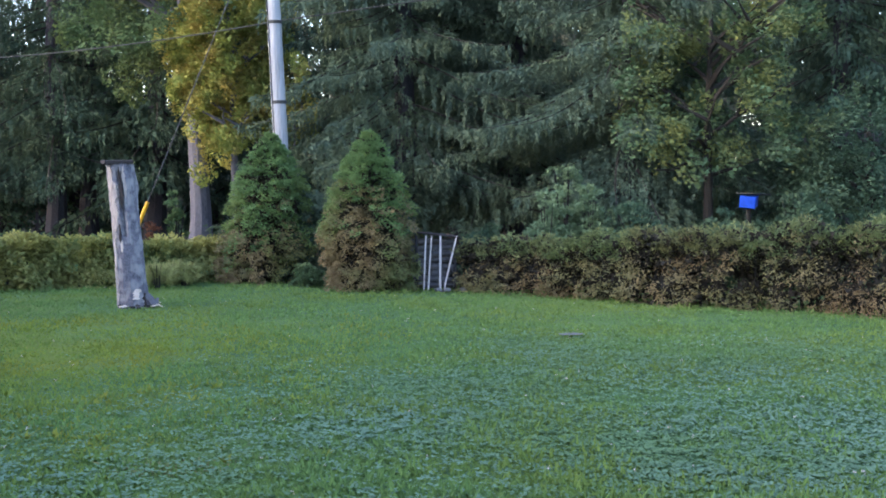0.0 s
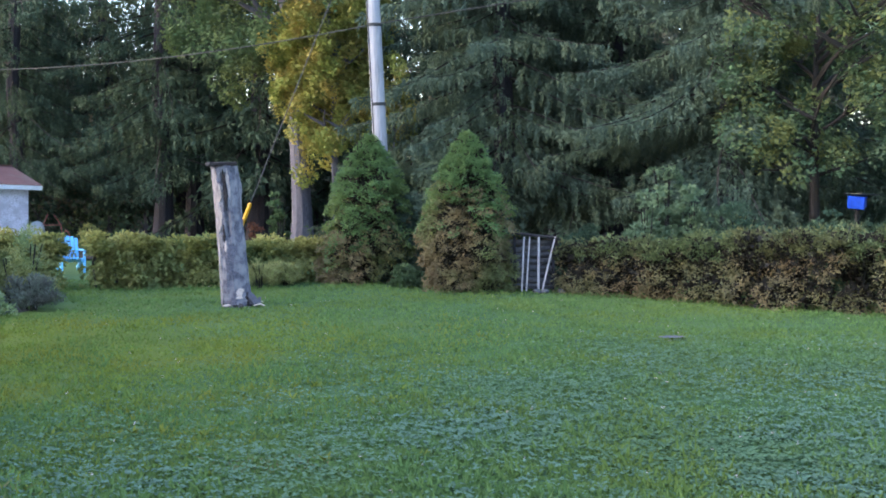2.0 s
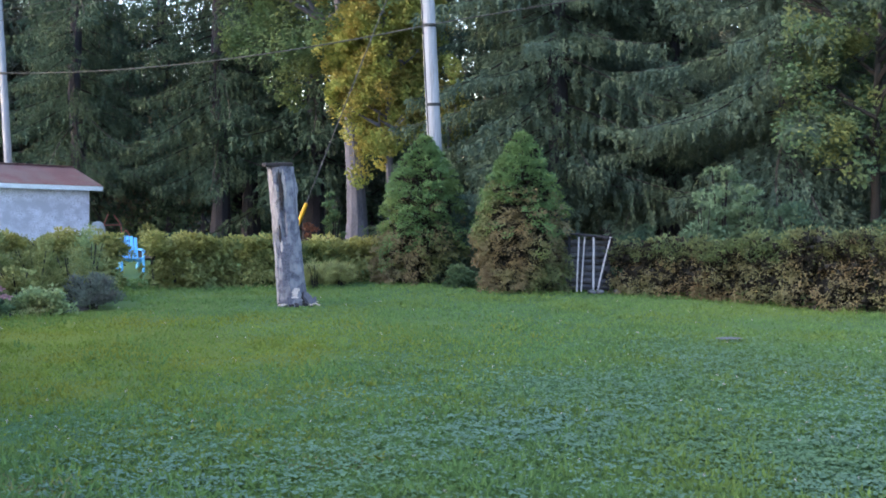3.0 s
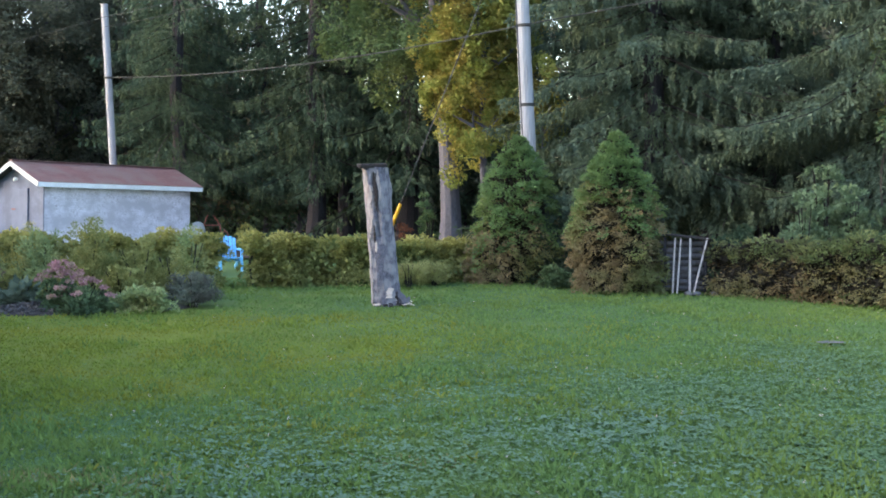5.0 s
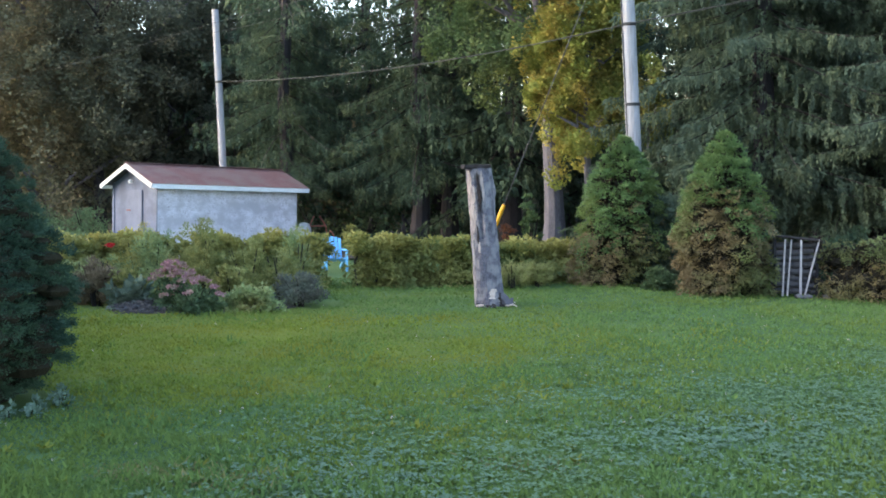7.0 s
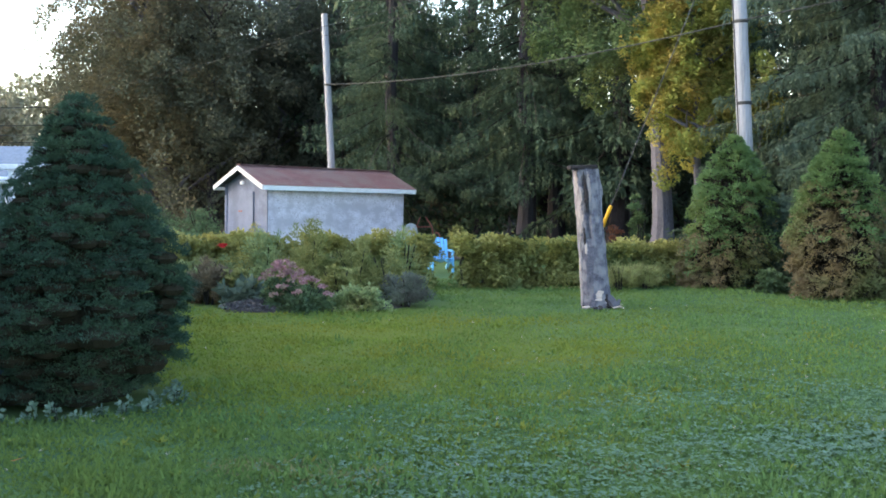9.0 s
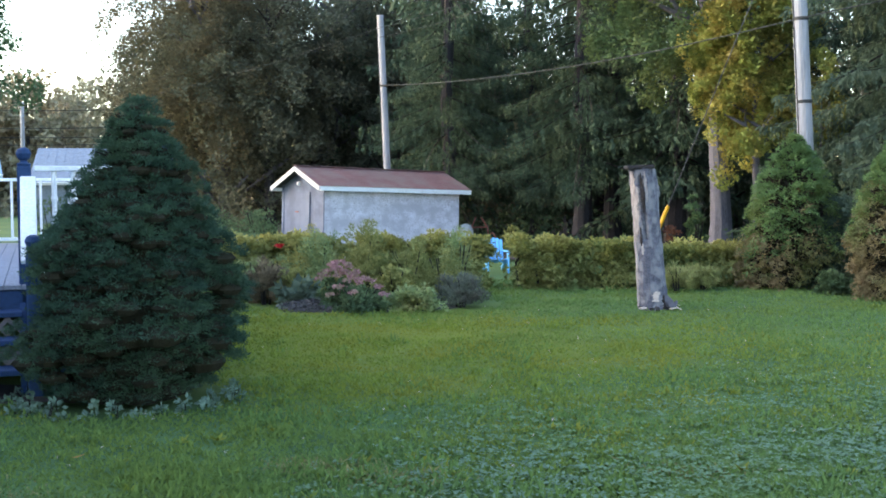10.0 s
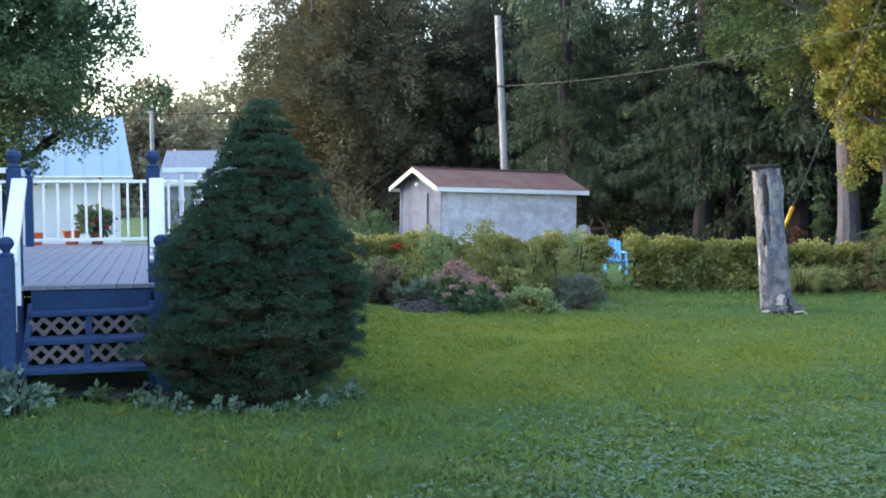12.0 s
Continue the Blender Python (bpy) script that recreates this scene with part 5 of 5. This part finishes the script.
part("frame", merge([tube([(-0.3, 0, 0.36), (-0.3, 0.2, 0.9), (-0.1, 0.3, 1.25)], [0.025] * 3, 6), tube([(0.3, 0, 0.36), (0.3, 0.2, 0.9), (0.1, 0.3, 1.25)], [0.025] * 3, 6), tube([(-0.3, 0.2, 0.9), (0.3, 0.2, 0.9)], [0.025] * 2, 6)]), M_RUST, reel)
reel.scale = (0.75, 0.75, 0.75)


# ---- blue garden chairs ----
def garden_chair(m, label):
    t = thing("garden_chair", m, label, "chair", "blue garden chairs")
    for k in range(5):
        part("back_slat", box(0.085, 0.02, 0.50 - 0.02 * abs(k - 2) ** 2, -0.2 + 0.1 * k, 0.2, 0.45, (-18, 0, 0), 0.006), M_CHAIR, t)
    part("back_rail", box(0.5, 0.03, 0.05, 0, 0.2, 0.38, (-18, 0, 0), 0.005), M_CHAIR, t)
    for k in range(4):
        part("seat_slat", box(0.5, 0.085, 0.02, 0, -0.22 + 0.1 * k, 0.27 - 0.02 * k, (-10, 0, 0), 0.005), M_CHAIR, t)
    for x in (-0.28, 0.28):
        part("arm", box(0.11, 0.55, 0.025, x, -0.05, 0.43, (0, 0, 0), 0.006), M_CHAIR, t)
        part("leg", box(0.05, 0.08, 0.42, x, -0.24, 0.21, (0, 0, 0), 0.006), M_CHAIR, t)
        part("leg", box(0.05, 0.5, 0.08, x * 0.9, 0.1, 0.16, (-20, 0, 0), 0.006), M_CHAIR, t)
    return t


garden_chair(pose(-2.7, 21.9, 0, 0, 0, 20), "sky-blue plastic lounge chair seen through the hedge gap").scale = (0.74, 0.8, 1)


# ---- deck with stairs ----
DECK = pose(-4.60, 7.95, 0, 0, 0, 30)
deck = thing("deck", DECK, "raised grey-painted wooden deck with navy stairs and white railing", "deck")
Z, Y0, Y1, X0, X1 = 0.84, 0.82, 9.5, -5.0, 1.2
RAIL = 8.65
RISES = (0.24, 0.44, 0.64)


def newel(x, y, z0, top, white_from=None):
    ob = part("newel_post", box(0.115, 0.115, top - 0.16 - z0, x, y, (z0 + top - 0.16) / 2, (0, 0, 0), 0.012), M_NAVY, deck, "navy newel post")
    cap = part("ball_cap", lathe([(0.055, 0), (0.06, 0.02), (0.03, 0.035), (0.03, 0.05), (0.05, 0.07), (0.063, 0.105), (0.05, 0.14), (0.02, 0.157)], 14), M_NAVY, ob)
    cap.location = (x, y, top - 0.16)
    return ob


newel(0, 0, 0, 1.29)
newel(-1.17, 0, 0, 1.29)
newel(-0.06, 0.9, 0.0, 2.0)
newel(-1.21, 0.9, 0.0, 2.0)
# stair strings, treads and lattice risers
for x in (-0.09, -1.08):
    part("string", box(0.05, 0.98, 0.16, x, 0.42, 0.32, (40, 0, 0), 0.005), M_NAVY, deck)
for k, z in enumerate(RISES):
    part("tread", box(0.985, 0.30, 0.045, -0.585, 0.115 + 0.27 * k, z - 0.022, (0, 0, 0), 0.008), M_NAVY, deck)


def lattice(x0, x1, z0, z1, y, parent):
    """Two layers of crossing strips clipped to a panel."""
    pitch, wide = 0.125, 0.036
    for layer, sgn in ((0, 1), (1, -1)):
        k = x0 - (z1 - z0)
        while k < x1 + (z1 - z0):
            a, b = k, k + (z1 - z0)
            lo, hi = max(a, x0), min(b, x1)
            if hi - lo > 0.03:
                za, zb = z0 + (lo - a), z0 + (hi - a)
                if sgn < 0:
                    za, zb = z0 + z1 - za, z0 + z1 - zb
                mid, ln = ((lo + hi) / 2, (za + zb) / 2), math.hypot(hi - lo, zb - za)
                part("lattice_strip", box(ln, 0.008, wide, mid[0], y + 0.009 * layer, mid[1], (0, -45 * sgn, 0)), M_LATTICE, parent)
            k += pitch


for k in (0, 1):
    z0, z1, y = RISES[k], RISES[k + 1] - 0.045, 0.27 * (k + 1) - 0.012
    panel = part("riser_stile", box(0.05, 0.03, z1 - z0, -0.6, y - 0.012, (z0 + z1) / 2), M_NAVY, deck)
    lattice(-1.07, -0.1, z0, z1, y + 0.012, panel)
part("riser_board", box(0.985, 0.03, Z - 0.05 - RISES[2], -0.585, 0.79, (Z - 0.05 + RISES[2]) / 2), M_NAVY, deck)
part("fascia", box(X1 - 0.0, 0.04, 0.2, X1 / 2, Y0 - 0.0, Z - 0.15), M_NAVY, deck)
part("fascia", box(-1.2 - X0, 0.04, 0.2, (X0 - 1.2) / 2, Y0 - 0.0, Z - 0.15), M_NAVY, deck)
for x in np.arange(0.1, X1, 0.14):
    part("skirt_board", box(0.125, 0.02, 0.6, x + 0.02, Y0 + 0.03, 0.31), M_NAVY, deck)
for x in np.arange(X0 + 0.1, -1.3, 0.14):
    part("skirt_board", box(0.125, 0.02, 0.6, x, Y0 + 0.03, 0.31), M_NAVY, deck)
# unseen side and back skirts, added so no light gets under the deck
for y in np.arange(Y0 + 0.1, Y1, 0.14):
    for x in (X0 + 0.02, X1 - 0.02):
        part("skirt_board", box(0.02, 0.138, 0.78, x, y, 0.4), M_NAVY, deck)
for x in np.arange(X0 + 0.1, X1, 0.14):
    part("skirt_board", box(0.138, 0.02, 0.78, x, Y1 - 0.03, 0.4), M_NAVY, deck)
board_me = None
for k, x in enumerate(np.arange(X0 + 0.07, X1, 0.14)):
    if board_me is None:
        ob = part("deck_board", box(0.1365, Y1 - Y0 + 0.06, 0.04, 0, (Y0 + Y1) / 2 - 0.03, Z - 0.02, (0, 0, 0), 0.004), M_DECK, deck)
        board_me = ob.data
    else:
        ob = part("deck_board", board_me, None, deck)
    ob.location.x = x

# handrails of the stairs
for x0, x1 in ((-0.06, 0.0), (-1.15, -1.17)):
    a, b = Vector((x0, 0.86, 1.74)), Vector((x1, 0.04, 1.07))
    mid, ang = (a + b) / 2, math.degrees(math.atan2(a.z - b.z, a.y - b.y))
    part("handrail", box(0.125, (a - b).length, 0.045, mid.x, mid.y, mid.z, (ang, 0, 0), 0.008), M_WHITE, deck, "white handrail")
    for s in (0.3, 0.62):
        q = a.lerp(b, s)
        zb = 0.84 - 0.6 * s + 0.03
        part("baluster", box(0.035, 0.035, q.z - zb, q.x, q.y, (q.z + zb) / 2, (0, 0, 0), 0.004), M_WHITE, deck)


def railing(xa, ya, xb, yb, gap, turned):
    """White railing: rails and balusters between two places on the deck."""
    a, b = Vector((xa, ya, 0)), Vector((xb, yb, 0))
    ln, ang, mid = (b - a).length, math.degrees(math.atan2(yb - ya, xb - xa)), (a + b) / 2
    top = part("top_rail", box(ln, 0.09, 0.045, mid.x, mid.y, Z + 0.98, (0, 0, ang), 0.006), M_WHITE, deck)
    part("bottom_rail", box(ln, 0.05, 0.05, mid.x, mid.y, Z + 0.09, (0, 0, ang), 0.005), M_WHITE, deck)
    n = int(ln / gap)
    first = None
    for k in range(1, n):
        p = a.lerp(b, k / n)
        if first is None:
            shape = lathe([(0.022, 0.11), (0.022, 0.3), (0.030, 0.33), (0.020, 0.37), (0.027, 0.5), (0.018, 0.68), (0.030, 0.72), (0.022, 0.75), (0.022, 0.96)], 8) if turned else box(0.035, 0.035, 0.86, 0, 0, 0.53, (0, 0, 0), 0.003)
            ob = part("baluster", shape, M_WHITE, top)
            first = ob.data
        else:
            ob = part("baluster", first, None, top)
        ob.location = (p.x, p.y, Z)


railing(0.02, 0.9, X1 - 0.06, 0.9, 0.16, True)
railing(X0, RAIL, X1 - 0.06, RAIL, 0.2, False)
railing(X1 - 0.06, 0.95, X1 - 0.06, RAIL - 0.05, 0.2, False)
railing(X0, 0.9, -1.22, 0.9, 0.16, True)
for x, y in ((X1 - 0.06, 0.9), (X1 - 0.06, RAIL), (-1.93, RAIL - 0.06), (X0 + 0.1, RAIL)):
    newel(x, y, Z, Z + 1.2)

# things on the deck
for i, (x, y, h) in enumerate(((-1.9, 9.05, 0.2), (-1.36, 9.05, 0.22), (-2.62, 9.05, 0.2))):
    pot = thing("flower_pot", DECK @ pose(x, y, Z), "orange clay flower pot standing on the deck", "flower pot", "pots on the deck")
    part("pot", lathe([(0.09, 0), (0.13, h * 0.85), (0.15, h * 0.86), (0.15, h), (0.12, h)], 14), M_ORANGE, pot)
plant = thing("potted_plant", DECK @ pose(-0.98, 9.05, Z), "green potted plant with red flowers on the deck", "potted plant")
part("pot", lathe([(0.08, 0), (0.11, 0.15), (0.12, 0.16), (0.12, 0.2), (0.1, 0.2)], 14), M_RUST, plant)
r8 = np.random.default_rng(8)
c8 = np.stack([r8.normal(size=40) * 0.1, r8.normal(size=40) * 0.1, r8.uniform(0.18, 0.55, 40)], -1)
part("leaves", clump_leaves("leaves", c8, np.full(40, 0.08), 22, 0.09, 0.06, M_BUSH, r8), None, plant)
flower_heads(plant, 9, "flowers", M_RED, 0.25, 0.2, 0.25, 0.45, 6, 0.03)
part("stake", tube([(0.05, 0, 0.2), (0.06, 0, 1.05)], [0.03, 0.025], 6), M_RUST, plant, "red-brown stake")
for x, y, h in ((-5.0, 7.2, 0.18), (-5.35, 7.05, 0.15)):
    shrub("leafy_weed", 150 + int(h * 100), pose(x + 0.1, y + 0.35, 0), "broad-leaved weed under the stairs", "plant", M_BUSH, 0.13, 0.1, h, 6, 6, 0.08, stems=3)


# ---- houses and far pole ----
def house(m, label, L, W, H, rise, wall_mat, roof_mat, windows):
    t = thing("house", m, label, "house", "houses beyond the yard")
    part("wall", box(L, 0.2, H, L / 2, 0.1, H / 2), wall_mat, t)
    part("wall", box(L, 0.2, H, L / 2, W - 0.1, H / 2), wall_mat, t)
    for x in (0.1, L - 0.1):
        bm = bmesh.new()
        prof = [(0.202, 0), (W - 0.202, 0), (W - 0.202, H), (W / 2, H + rise * 0.95), (0.202, H)]
        a = [bm.verts.new((x - 0.1, y, z)) for y, z in prof]
        b = [bm.verts.new((x + 0.1, y, z)) for y, z in prof]
        bm.faces.new(a[::-1]), bm.faces.new(b)
        for k in range(5):
            bm.faces.new((a[k], a[(k + 1) % 5], b[(k + 1) % 5], b[k]))
        part("gable_wall", bm, wall_mat, t)
    for k in range(int(H / 0.2)):
        part("siding_board", box(L + 0.02, 0.02, 0.185, L / 2, -0.008, 0.1 + 0.2 * k, (3, 0, 0)), wall_mat, t)
    slope = math.atan2(rise, W / 2)
    run = (W / 2 + 0.4) / math.cos(slope)
    for sgn in (-1, 1):
        mid = Matrix.Translation((L / 2, W / 2, H + rise)) @ Matrix.Rotation(-sgn * slope, 4, "X")
        bm = box(L + 0.6, run, 0.08, 0, sgn * run / 2, 0.04)
        bm.transform(mid)
        roof = part("roof", bm, roof_mat, t)
        for k in range(int((L + 0.6) / 0.45)):
            bm = box(0.03, run, 0.012, -(L + 0.6) / 2 + 0.2 + 0.45 * k, sgn * run / 2, 0.086)
            bm.transform(mid)
            part("roof_rib", bm, roof_mat, roof)
        bm = box(L + 0.6, 0.04, 0.16, 0, sgn * (run + 0.02), 0.0)
        bm.transform(mid)
        part("fascia", bm, M_WHITE, t)
    for x, z, w, h in windows:
        win = part("window", box(w, 0.05, h, x, -0.045, z), M_GLASS, t)
        for dx in (-w / 2 - 0.03, w / 2 + 0.03):
            part("frame", box(0.07, 0.07, h + 0.14, x + dx, -0.05, z), M_WHITE, win)
        for dz in (-h / 2 - 0.03, h / 2 + 0.03):
            part("frame", box(w, 0.07, 0.07, x, -0.05, z + dz), M_WHITE, win)
    return t


house(pose(-22.4, 20.8, 0, 0, 0, 36), "white-sided bungalow with a light blue steel roof", 8.0, 5.5, 2.25, 1.5, M_SIDING, M_BLUEROOF, ((1.6, 1.4, 1.0, 0.9), (4.4, 1.4, 1.2, 0.9)))
house(pose(-31.4, 54.6, 0, 0, 0, 20), "small far house with a grey-blue roof", 6, 6, 2.4, 1.7, M_GREYROOF, M_GREYROOF, ((3.0, 1.4, 1.2, 0.9),))
# unseen house, added to block the western sky over deck and near lawn
house(DECK @ pose(X0 - 0.25, -7.5, 0, 0, 0, 90), "unseen pale-sided house added to shade the deck and near lawn", 17.0, 8.0, 5.4, 2.2, M_SIDING, M_GREYROOF, ())
far = thing("utility_pole", pose(-31.4, 53.5, 0), "thin pale far utility pole against the dusk sky", "utility pole", "utility poles")
part("pole", tube([(0, 0, -0.2), (0, 0, 3), (0, 0, 6.4)], [0.13, 0.12, 0.1], 10), M_POLE, far)
for z in (6.35, 5.4, 4.9, 4.5):
    cable((-45, 52, z + 0.1), (-22, 58, z), 0.3, 0.02, "thin far overhead wire")
